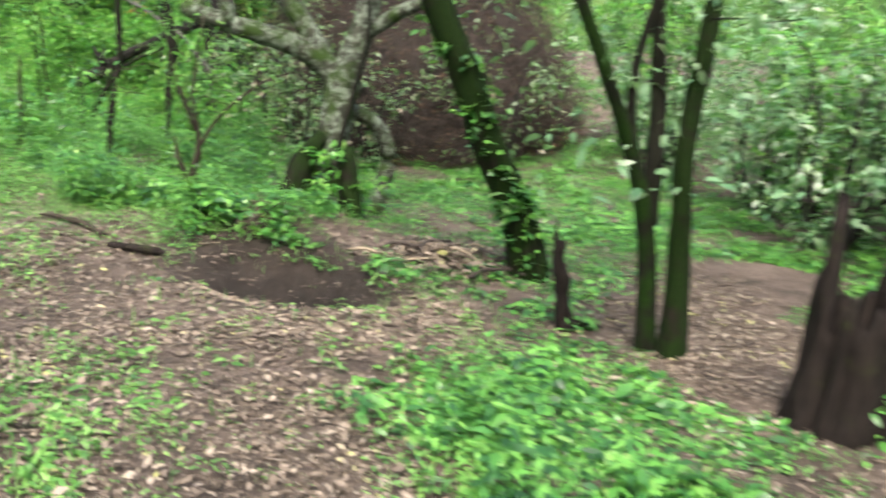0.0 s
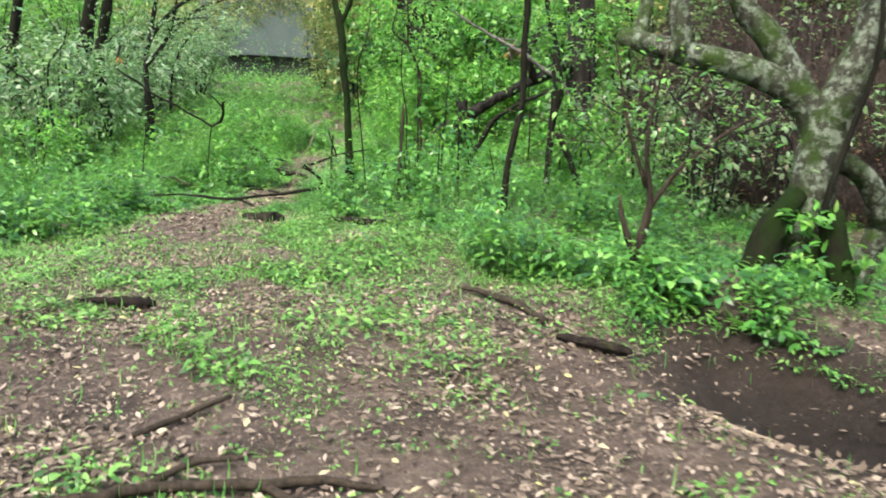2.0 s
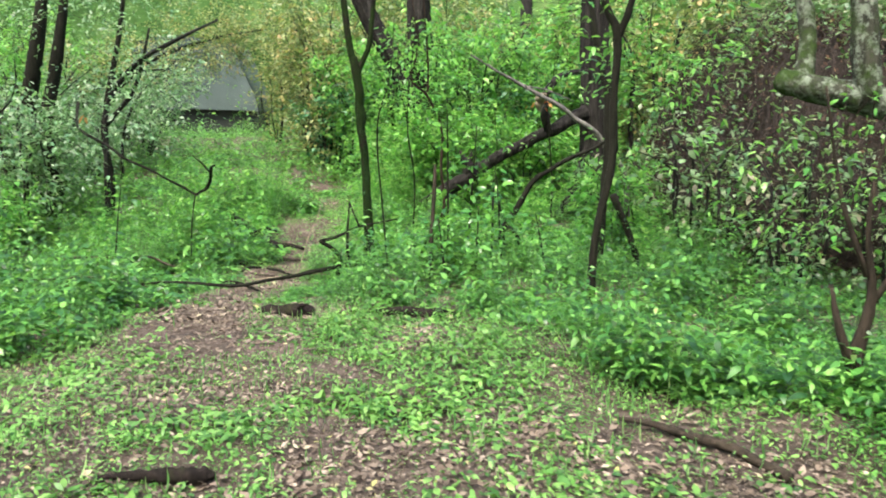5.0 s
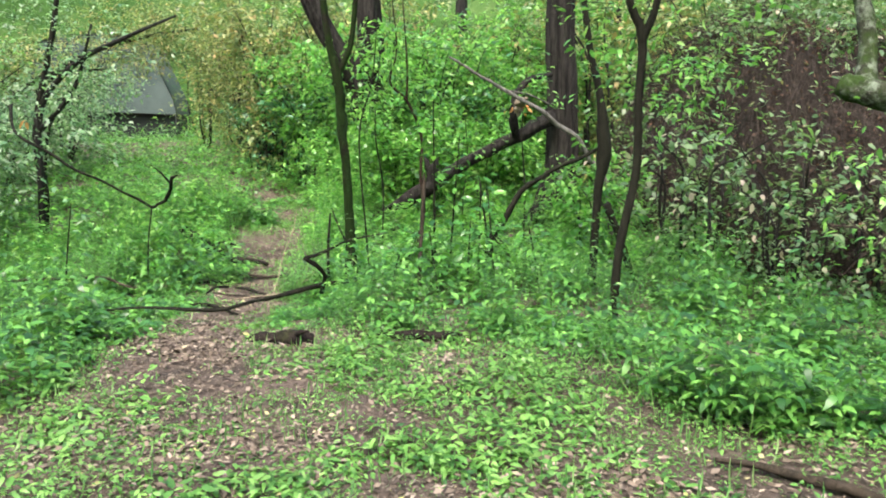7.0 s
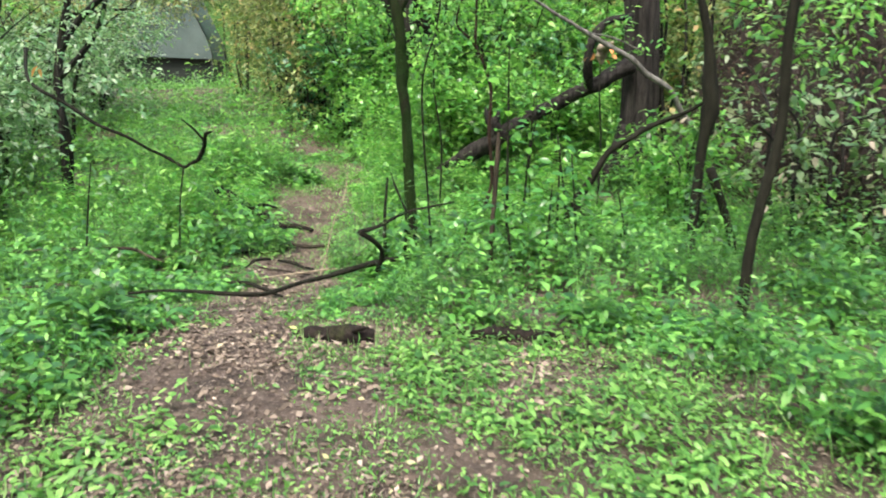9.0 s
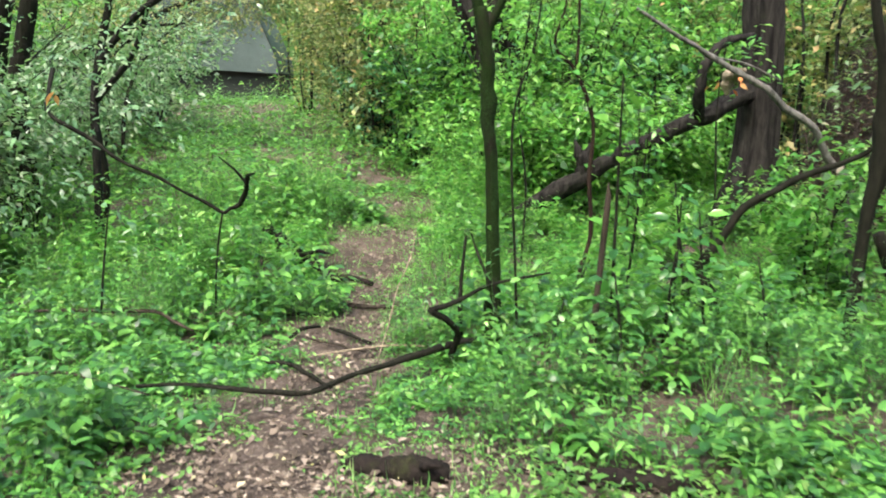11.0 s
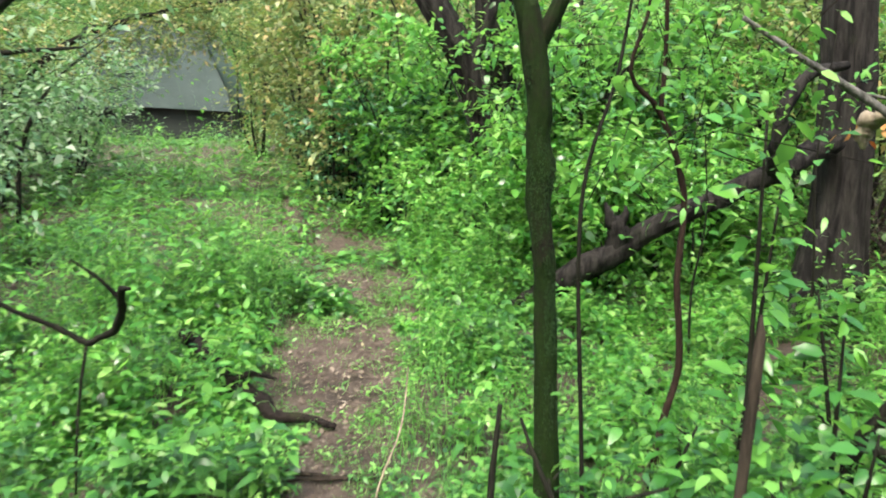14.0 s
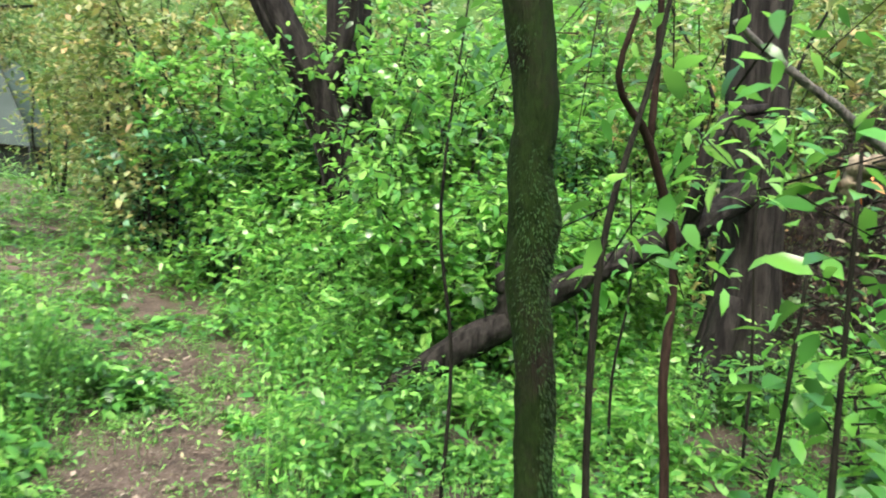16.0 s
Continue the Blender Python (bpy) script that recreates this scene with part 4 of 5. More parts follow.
    for pts, r, lab, mt in (
        ([(-1.4, 8.22, 0.03), (-1.21, 8.15, 0.04), (-1.07, 7.98, 0.03), (-0.95, 7.84, 0.02)], 0.02, "dark knotty root on the footpath", BARK),
        ([(-1.2, 8.34, 0.03), (-0.82, 8.5, 0.04), (-0.42, 8.5, 0.05)], 0.01, "thin pale stick across the footpath", PALEWOOD),
        ([(-1.22, 8.76, 0.02), (-1.0, 8.62, 0.03), (-0.8, 8.5, 0.02)], 0.012, "thin dead stick across the footpath", DEADWOOD),
        ([(-1.26, 9.66, 0.02), (-0.95, 9.57, 0.025), (-0.6, 9.5, 0.03)], 0.02, "dead stick lying across the footpath", DEADWOOD),
        ([(-1.1, 9.5, 0.02), (-0.85, 9.52, 0.025), (-0.55, 9.6, 0.03)], 0.014, "dead stick lying across the footpath", DEADWOOD),
        ([(-1.08, 8.92, 0.03), (-0.95, 8.8, 0.04), (-0.78, 8.66, 0.03)], 0.022, "dark knotty root on the footpath", BARK),
        ([(-1.5, 9.22, 0.03), (-1.35, 9.28, 0.04), (-1.15, 9.3, 0.03)], 0.02, "dark knotty root on the footpath", BARK),
        ([(-1.33, 8.74, 0.02), (-1.26, 8.8, 0.06), (-1.15, 8.95, 0.03)], 0.018, "dark knotty root on the footpath", BARK),
        ([(-3.2, 8.75, 0.18), (-2.6, 8.76, 0.19), (-2.2, 8.75, 0.19), (-1.92, 8.55, 0.12)], 0.018, "bare dead branch lying over herbs", DEADWOOD),
        ([(-0.72, 8.35, 0.02), (-0.6, 8.6, 0.35), (-0.48, 8.9, 0.72)], 0.006, "thin pale stick leaning out of the herbs", PALEWOOD),
        ([(0.72, 6.15, 0.02), (0.9, 6.0, 0.03), (1.1, 5.95, 0.02)], 0.016, "small dead stick among herbs", DEADWOOD),
        ([(-2.9, 7.4, 0.19), (-2.3, 7.5, 0.18), (-1.8, 7.35, 0.12)], 0.012, "bare dead branch lying over herbs", DEADWOOD),
    ):
        r = r * 0.72
        log_piece("fallen_branch", lab, pts, [r * 0.7, *([r] * (len(pts) - 2)), r * 0.6], mt)
    log_piece("fallen_branch", "crumbling rotten branch among herbs beside the footpath", [(-1.95, 11.2, 0.13), (-1.8, 11.0, 0.14), (-1.6, 10.75, 0.12), (-1.38, 10.42, 0.09), (-1.2, 10.18, 0.06), (-0.85, 10.12, 0.03)], [0.03, 0.055, 0.04, 0.05, 0.035, 0.018], CHAR,
              [([(-1.84, 11.0, 0.18), (-1.86, 10.92, 0.3), (-1.82, 10.9, 0.36)], [0.035, 0.03, 0.012]), ([(-1.5, 10.5, 0.14), (-1.36, 10.5, 0.19), (-1.22, 10.46, 0.17)], [0.025, 0.02, 0.008])], 12)
    # propped branch
    log_piece("propped_branch", "bowed grey branch propped against a thin dark trunk", [(1.34, 8.8, 0.0), (1.38, 8.8, 0.38), (1.66, 8.7, 0.86), (2.0, 8.58, 1.1), (2.42, 8.46, 1.32)], [0.022, 0.034, 0.03, 0.022, 0.012], BARK,
              [([(1.4, 8.8, 0.42), (1.52, 8.72, 0.3), (1.56, 8.66, 0.02)], [0.026, 0.022, 0.02])])
    # the fallen trunk against the great tree
    log_piece("fallen_tree", "dark fallen trunk leaning against a larger tree", [(0.42, 12.02, 0.02), (0.55, 11.98, 0.28), (1.0, 11.88, 0.6), (1.46, 11.8, 0.9), (2.0, 11.62, 1.2), (2.4, 11.52, 1.4), (2.85, 11.65, 1.62)], [0.06, 0.1, 0.1, 0.082, 0.078, 0.085, 0.1], BARK_OLD,
              [([(1.25, 11.84, 0.72), (1.24, 11.8, 0.88), (1.2, 11.78, 1.0)], [0.1, 0.09, 0.07]), ([(1.18, 11.78, 0.95), (1.15, 11.76, 1.05), (1.12, 11.76, 1.13)], [0.055, 0.035, 0.008]), ([(1.25, 11.78, 0.95), (1.28, 11.76, 1.04), (1.28, 11.76, 1.1)], [0.045, 0.03, 0.008]),
               ([(2.3, 11.5, 1.36), (2.22, 11.3, 1.62), (2.24, 11.25, 1.86), (2.42, 11.3, 2.08), (2.75, 11.4, 2.15)], [0.06, 0.055, 0.05, 0.045, 0.03])], 12)
    log_piece("dead_branch", "bare grey dead branch hanging across a trunk", [(1.1, 9.5, 2.2), (1.4, 9.5, 2.02), (1.65, 9.5, 1.88), (2.1, 9.5, 1.64), (2.5, 9.55, 1.36), (2.85, 9.6, 0.9), (3.0, 9.65, 0.05)], [0.012, 0.017, 0.02, 0.024, 0.026, 0.028, 0.03], BARK_PALE,
              [([(1.7, 9.5, 1.86), (1.95, 9.55, 1.82), (2.25, 9.6, 1.7)], [0.01, 0.009, 0.006])])
    t = thing("withered_twig", "broken pale twig stub with orange withered leaves", "twig", (1.93, 9.62, 1.73))
    stem_part("twig", t, [(0.0, -0.1, 0.05), (0.0, 0.02, 0.03), (-0.02, 0.12, 0.0), (-0.03, 0.15, -0.07), (-0.02, 0.16, -0.14)], [0.012, 0.03, 0.05, 0.045, 0.012], PALEWOOD, 9, 0.4)
    foliage("leaves", t, [((-0.05, 0.2, 0.0), (-0.1, 0.2, -0.1)), ((0.04, 0.2, 0.06), (0.08, 0.2, -0.08)), ((0.08, 0.22, 0.02), (0.1, 0.2, -0.12))], 0.07, ORANGE, 3, 3, 0.04, 0.5, True)


def debris_pile():
    """Dead sticks and pale leaves heaped against the leaning trunk."""
    t = thing("debris_pile", "heap of dead sticks and pale dry leaves by a leaning trunk", "debris", on_ground(4.4, 3.1))
    g = t.location.z
    rng = np.random.default_rng(55)
    for i in range(16):
        a = rng.uniform(0, 6.3)
        c = rng.normal(0, 0.2, 2)
        half = rng.uniform(0.15, 0.4)
        ends = []
        for q in (-1, -0.2, 0.4, 1):
            px, py = c[0] + math.cos(a) * half * q + rng.normal(0, 0.02), c[1] + math.sin(a) * half * q + rng.normal(0, 0.02)
            ends.append((px, py, float(height(4.4 + px, 3.1 + py)) - g + 0.03 + 0.16 * rng.random() * math.exp(-4 * (px * px + py * py))))
        r = rng.uniform(0.006, 0.018)
        stem_part("stick", t, ends, [r * 0.8, r, r * 0.9, r * 0.4], PALEWOOD if i % 3 == 0 else BRUSHWOOD, 7, 0.15, seed=i)
    k = 900
    p = rng.normal(0, 0.26, (k, 2))
    z = height(4.4 + p[:, 0], 3.1 + p[:, 1]) - g + rng.uniform(0.01, 0.14, k) * np.exp(-4 * (p ** 2).sum(1))
    Ls = rng.uniform(0.04, 0.09, k)
    v, f = leaves(np.column_stack([p, z]), rng.normal(0, 1, (k, 3)) * [1, 1, 0.4], rng.normal(0, 0.6, (k, 3)) + [0, 0, 1], Ls, Ls * 0.5, False)
    np_part("dead_leaves", v, f, LITTER, t, "pale curled dry leaves")


def left_branches():
    t = log_piece("arching_branch", "bare branch arching down into the herbs with a hooked tip", [(-3.4, 10.2, 1.75), (-2.95, 9.1, 1.42), (-2.5, 9.08, 1.12), (-2.12, 9.18, 0.9), (-1.87, 9.26, 0.74), (-1.74, 9.22, 0.8), (-1.66, 9.1, 0.92), (-1.62, 8.98, 1.03), (-1.55, 8.86, 1.06)], [0.018, 0.014, 0.012, 0.011, 0.013, 0.018, 0.017, 0.015, 0.007], BARK,
                  [([(-1.87, 9.26, 0.74), (-1.92, 9.24, 0.4), (-1.94, 9.2, 0.0)], [0.007, 0.007, 0.006]), ([(-2.5, 8.5, 0.02), (-2.45, 8.52, 0.45), (-2.4, 8.55, 0.85)], [0.008, 0.007, 0.004]), ([(-1.64, 9.05, 0.97), (-1.72, 9.0, 1.08), (-1.8, 8.95, 1.16)], [0.012, 0.008, 0.004])])
    foliage("leaves", t, [((0.4, -1.15, 1.1), (0.7, -1.2, 0.9)), ((0.1, -0.9, 1.3), (0.3, -1.0, 1.2)), ((0.8, -1.1, 0.7), (1.0, -1.1, 0.5))], 0.08, SHRUB_DULL, 61, 14, 0.12)
    foliage("withered_leaf", t, [((0.55, -1.25, 1.62), (0.56, -1.25, 1.55))], 0.1, ORANGE, 62, 2, 0.01, 0.45, True, "one hanging orange leaf")


def small_stems():
    thin_tree("thin dark sapling with a bent stem and bright leaves", [(0.68, 9.27, -0.05), (0.72, 9.27, 0.3), (0.79, 9.27, 0.6), (0.76, 9.27, 1.0), (0.77, 9.27, 1.4), (0.62, 9.2, 1.75), (0.45, 9.1, 1.92), (0.52, 9.08, 2.25), (0.45, 9.0, 2.9)], [0.021, 0.017, 0.016, 0.015, 0.0145, 0.013, 0.009, 0.007, 0.004], BARK_RED, 71,
              [((0.5, 9.2, 2.3), 0.5, 22), ((0.9, 9.2, 1.9), 0.35, 12)], SHRUB, extra=[([(0.62, 9.2, 1.74), (0.63, 9.2, 2.1), (0.58, 9.15, 2.9)], [0.012, 0.01, 0.005])])
    thin_tree("very thin sapling stem close to a mossy trunk", [(0.19, 8.6, -0.05), (0.15, 8.56, 0.6), (0.11, 8.52, 1.2), (0.13, 8.52, 1.55), (0.24, 8.55, 1.9), (0.3, 8.5, 2.5)], [0.009, 0.008, 0.008, 0.007, 0.006, 0.003], BARK, 72, [((0.32, 8.55, 1.7), 0.3, 12)])
    thin_tree("broken reddish stub of a sapling", [(0.6, 8.25, -0.05), (0.63, 8.25, 0.5), (0.66, 8.25, 0.95), (0.66, 8.25, 1.08)], [0.022, 0.02, 0.018, 0.005], DEADWOOD, 73, name="broken_sapling")
    thin_tree("thin upright stick beside the mossy tree", [(-0.19, 8.45, -0.05), (-0.2, 8.45, 0.35), (-0.17, 8.45, 0.72)], [0.015, 0.014, 0.008], BARK, 74, name="broken_sapling")
    thin_tree("thin sapling with bright leaves beside the fallen trunk", [(0.45, 10.6, 0.0), (0.48, 10.6, 0.8), (0.4, 10.6, 1.5), (0.5, 10.6, 2.5)], [0.01, 0.009, 0.008, 0.004], BARK, 75, [((0.45, 10.6, 1.9), 0.55, 26)])
    thin_tree("thin sapling with bright leaves before a leaning dead trunk", [(1.5, 10.9, 0.0), (1.48, 10.88, 0.6), (1.54, 10.85, 1.1), (1.5, 10.85, 1.7)], [0.009, 0.008, 0.006, 0.003], BARK, 76, [((1.5, 10.85, 1.3), 0.35, 11)])
    thin_tree("thin sapling with bright leaves near a rough-barked trunk", [(2.2, 10.7, 0.0), (2.22, 10.7, 0.7), (2.18, 10.7, 1.5), (2.25, 10.7, 2.3)], [0.01, 0.009, 0.007, 0.003], BARK, 77, [((2.2, 10.7, 1.85), 0.4, 13), ((2.2, 10.7, 0.7), 0.35, 10)])
    # broad-leaved saplings
    rng = np.random.default_rng(80)
    for i, (x, y, h) in enumerate(((1.02, 9.15, 1.45), (1.25, 8.75, 0.95), (0.8, 8.6, 1.75), (1.45, 9.0, 1.0), (0.3, 8.15, 0.42), (1.05, 8.3, 0.7), (0.05, 8.35, 0.5), (0.75, 8.0, 0.6), (1.3, 8.2, 0.9), (0.45, 8.75, 0.55), (1.75, 8.3, 0.6))):
        t = thing("broadleaf_sapling", "young sapling with large glossy green leaves", "sapling", on_ground(x, y), "broad-leaved saplings")
        b = rng.normal(0, 0.06, 2)
        stem_part("stem", t, [(0, 0, -0.05), (b[0], b[1], h * 0.5), (b[0] * 2, b[1] * 2, h)], [0.013, 0.01, 0.005], BARK, 7)
        n = int(16 + 26 * h)
        u = rng.uniform(0.3, 1.0, n)
        a = rng.uniform(0, 6.3, n)
        p = np.stack([b[0] * 2 * u + 0.03 * np.cos(a), b[1] * 2 * u + 0.03 * np.sin(a), h * u], -1)
        p2 = p + np.stack([np.cos(a), np.sin(a), 0.3 + 0 * a], -1) * rng.uniform(0.01, 0.07, n)[:, None]
        Ls = rng.uniform(0.065, 0.13, n)
        v, f = leaves(p2, np.stack([np.cos(a), np.sin(a), rng.normal(-0.15, 0.5, n)], -1), np.stack([rng.normal(0, 0.5, n), rng.normal(0, 0.5, n), np.ones(n)], -1), Ls, Ls * 0.55, True, 0.14, 0.2)
        np_part("leaves", v, f, BROAD, t)
        np_part("twig_mass", *join([tube([q, r], [0.004, 0.002], 3) for q, r in zip(p, p2)]), BARK, t)


def brush_bank():
    """The brown mound of dead vines."""
    cx, cy, rx, ry, h = 6.2, 10.7, 2.4, 2.8, 2.45
    t = thing("brush_bank", "tall brown bank of dead tangled vines and brush", "brushwood", on_ground(cx, cy))
    g = t.location.z
    n, m = 150, 40
    a, u = np.meshgrid(np.linspace(0, 2 * math.pi, n, endpoint=False), np.linspace(0, 1, m), indexing="ij")

    def surf(a, u, grow=1.0):
        """Steep-sided mound: u runs from the crown to the foot."""
        flat = (np.abs(np.cos(a)) ** 2.6 + np.abs(np.sin(a)) ** 2.6) ** (-1 / 2.6)
        r = grow * flat * np.sin(np.clip(u * 1.1, 0, 1) * math.pi / 2) * (1 + 0.08 * np.sin(3 * a + 1) + 0.06 * np.sin(7 * a) + 0.04 * np.sin(13 * a + 2) - 0.16 * smooth(0.85, 1.0, u))
        x, y = cx + rx * r * np.cos(a), cy + ry * r * np.sin(a)
        rise = (1 - smooth(0.3, 1.0, u)) * (0.72 + 0.5 * rough(x, y, 1.1))
        z = height(x, y) - 0.1 + grow * h * rise + (0.4 * (rough(x + 0.7 * u, y, 0.45) - 0.5) + 0.25 * (rough(x, y + u, 0.2) - 0.5)) * smooth(0.0, 0.25, 1 - u)
        return x, y, z

    x, y, z = surf(a, u, 0.93)
    v = np.stack([x - cx, y - cy, z - g], -1).reshape(-1, 3)
    i, j = np.meshgrid(np.arange(n), np.arange(m - 1), indexing="ij")
    p, q = (i * m + j).ravel(), (((i + 1) % n) * m + j).ravel()
    f = np.concatenate([np.stack([p, p + 1, q + 1], -1), np.stack([p, q + 1, q], -1)])
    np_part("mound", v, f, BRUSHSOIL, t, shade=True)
    rng = np.random.default_rng(90)
    vines = []
    for k in range(5200):
        a0, u0 = rng.uniform(2.0, 5.9), rng.uniform(0.1, 1.0) ** 0.7
        a1, u1 = a0 + rng.normal(0, 0.22), np.clip(u0 - rng.uniform(-0.3, 0.4), 0.1, 1)
        p0, p1 = np.array(surf(a0, u0), float), np.array(surf(a1, u1), float)
        out = np.array([math.cos(a0), math.sin(a0), 0.4]) * rng.uniform(0.02, 0.45)
        top = (p0 + p1) / 2 + out + rng.normal(0, 0.08, 3)
        r = rng.uniform(0.002, 0.006)
        vines.append(wisp(np.array([p0, (p0 + top) / 2 + out * 0.3, top, p1]) - [cx, cy, g], r))
    np_part("twig_mass", *join(vines), BRUSHWOOD, t)
    k = 14000
    a0, u0 = rng.uniform(2.0, 5.9, k), rng.uniform(0.1, 1.0, k)
    x, y, z = surf(a0, u0)
    o = rng.uniform(-0.1, 0.2, k)
    pp = np.stack([x - cx + np.cos(a0) * o, y - cy + np.sin(a0) * o, z - g + rng.uniform(-0.1, 0.12, k)], -1)
    Ls = rng.uniform(0.03, 0.075, k)
    v, f = leaves(pp, rng.normal(0, 1, (k, 3)), rng.normal(0, 1, (k, 3)), Ls, Ls * 0.5, None)
    np_part("dead_leaves", v, f, DRYLEAF, t)
    # climbers drape over the crown and the near left end
    k = 22000
    a0, u0 = rng.uniform(1.9, 5.9, k), rng.uniform(0.02, 1.0, k)
    keep = rng.random(k) < 0.02 + 0.9 * smooth(0.42, 0.2, u0) + 0.75 * smooth(0.95, 0.4, np.abs(a0 - 3.4)) * smooth(0.35, 0.6, rough(a0 * 2, u0 * 2, 0.3))
    a0, u0 = a0[keep], u0[keep]
    k = len(a0)
    x, y, z = surf(a0, u0)
    o = rng.uniform(0.0, 0.4, k)
    pp = np.stack([x - cx + np.cos(a0) * o, y - cy + np.sin(a0) * o, z - g + rng.uniform(-0.05, 0.3, k)], -1)
    Ls = rng.uniform(0.05, 0.1, k)
    v, f = leaves(pp, rng.normal(0, 1, (k, 3)) * [1, 1, 0.5], rng.normal(0, 0.5, (k, 3)) + [0, 0, 1], Ls, Ls * 0.5, False)
    np_part("climber_leaves", v, f, SHRUB_OLIVE, t, "olive and yellowing climber leaves over dead vines")


def canvas_tent():
    x, y = -8.75, 36.5
    g = float(height(x, y))
    t = thing("tent", "large grey-green canvas tent with a rounded roof, far behind trees", "tent", (x, y, g))
    w, d = 2.95, 1.8
    lo, hi = 1.1, 4.1
    prof = [(-w, lo - 0.12), (-w, lo), (-w * 0.97, lo + 0.5), (-w * 0.88, lo + 1.1), (-w * 0.66, hi - 0.28), (-w * 0.3, hi - 0.06), (0, hi)]
    prof = prof + [(-a, b) for a, b in prof[-2::-1]]
    v, f = [], []
    for yy in (-d, -d * 0.3, d * 0.3, d):
        for sc in (1.0, 0.985):
            v += [(a * sc, yy, b * sc if b > lo else b) for a, b in prof]
    n = len(prof)
    row = lambda i, s: (i * 2 + s) * n
    for i in range(3):
        for s in (0, 1):
            for k in range(n - 1):
                a, b = row(i, s) + k, row(i + 1, s) + k
                f += [(a, a + 1, b + 1), (a, b + 1, b)]
    np_part("roof", v, f, CANVAS, t)
    for nm, yy in (("front_panel", -d), ("rear_panel", d)):
        c = [(a * 0.985, yy + 0.02, b * 0.985) for a, b in prof] + [(a * 0.985, yy + 0.05, b * 0.985) for a, b in prof]
        c += [(0, yy + 0.02, lo), (0, yy + 0.05, lo)]
        ff = []
        for k in range(n - 1):
            ff += [(k, k + 1, 2 * n), (n + k, 2 * n + 1, n + k + 1)]
        np_part(nm, c, ff, CANVAS, t)
    # dark box fills the gap below the roof, its colour standing in for shade
    bm = bmesh.new()
    bmesh.ops.create_cube(bm, size=1, matrix=Matrix.Translation((0, 0.1, lo / 2 - 0.1)) @ Matrix.Diagonal((2 * w - 0.3, 2 * d - 0.5, lo + 0.3, 1)))
    part("shade_box", bm, TENT_SHADE, t, "dark box in place of the shade below the roof")
    for sx in (-1, 1):
        for sy in (-1, 1):
            stem_part("pole", t, [(sx * (w - 0.06), sy * (d - 0.06), -0.2), (sx * (w - 0.06), sy * (d - 0.06), lo + 0.1)], [0.03, 0.03], TENT_SHADE, 8, 0)


tree_one()
lichen_tree()
ivy_trunk()
dark_clump()
burnt_stump()
thin_tree("thin dark crooked tree standing among weeds", [(1.75, 6.45, -0.1), (1.76, 6.45, 0.1), (1.79, 6.45, 0.6), (1.9, 6.45, 1.15), (1.905, 6.45, 1.65), (1.92, 6.45, 2.06), (1.8, 6.45, 2.4), (1.7, 6.5, 3.4)], [0.045, 0.034, 0.03, 0.03, 0.029, 0.032, 0.026, 0.016], BARK, 51, [((1.75, 6.5, 3.6), 0.9, 50), ((2.45, 7.0, 1.8), 0.6, 60), ((2.05, 6.6, 2.3), 0.5, 26)],
          extra=[([(1.91, 6.45, 2.02), (2.02, 6.45, 2.3), (2.15, 6.5, 3.0)], [0.03, 0.025, 0.012])])
thin_tree("thin dark tree with a swollen knotted trunk", [(2.28, 8.42, -0.1), (2.3, 8.42, 0.2), (2.34, 8.42, 0.9), (2.39, 8.42, 1.2), (2.37, 8.42, 1.45), (2.34, 8.42, 1.75), (2.24, 8.42, 2.16), (2.16, 8.42, 2.7), (2.1, 8.4, 3.6)], [0.05, 0.038, 0.042, 0.07, 0.058, 0.036, 0.03, 0.026, 0.015], BARK, 52, [((2.1, 8.4, 3.6), 0.9, 50)],
          extra=[([(2.42, 8.42, 0.75), (2.58, 8.45, 0.4), (2.75, 8.5, -0.05)], [0.04, 0.035, 0.035])])
thin_tree("large rough-barked trunk with a dead trunk leaning on it", [(2.95, 11.86, -0.1), (2.99, 11.86, 0.35), (3.03, 11.86, 0.8), (3.05, 11.86, 1.2), (3.03, 11.86, 2.15), (3.0, 11.86, 2.8), (3.1, 11.9, 5.0), (3.2, 12, 7)], [0.4, 0.3, 0.24, 0.215, 0.2, 0.19, 0.16, 0.1], BARK_OLD, 53, [((3.1, 12, 6.5), 2.2, 90)], name="tree", flute=0.09,
          extra=[([(2.85, 11.75, 0.9), (2.7, 11.7, 0.45), (2.5, 11.65, 0.1)], [0.1, 0.11, 0.12])])
thin_tree("leaning dead grey trunk behind leafy shrubs", [(0.75, 14.2, 0.1), (0.6, 14.2, 1.4), (0.25, 14.2, 2.4), (-0.2, 14.2, 3.2), (-0.7, 14.2, 4.4)], [0.2, 0.17, 0.15, 0.14, 0.1], BARK_OLD, 54, name="tree", flute=0.12, extra=[([(0.3, 14.2, 2.3), (0.5, 14.1, 2.7), (0.6, 14.0, 3.3)], [0.08, 0.06, 0.03]), ([(0.66, 14.15, 0.9), (0.85, 14.05, 0.6), (0.95, 14.0, 0.2)], [0.08, 0.09, 0.1])])
thin_tree("upright grey trunk behind leafy shrubs", [(0.72, 14.6, 0.1), (0.69, 14.6, 1.6), (0.63, 14.6, 3.0), (0.57, 14.6, 5.0)], [0.24, 0.2, 0.19, 0.14], BARK_OLD, 55, [((0.8, 14.6, 5.6), 1.8, 70)], name="tree", flute=0.12)
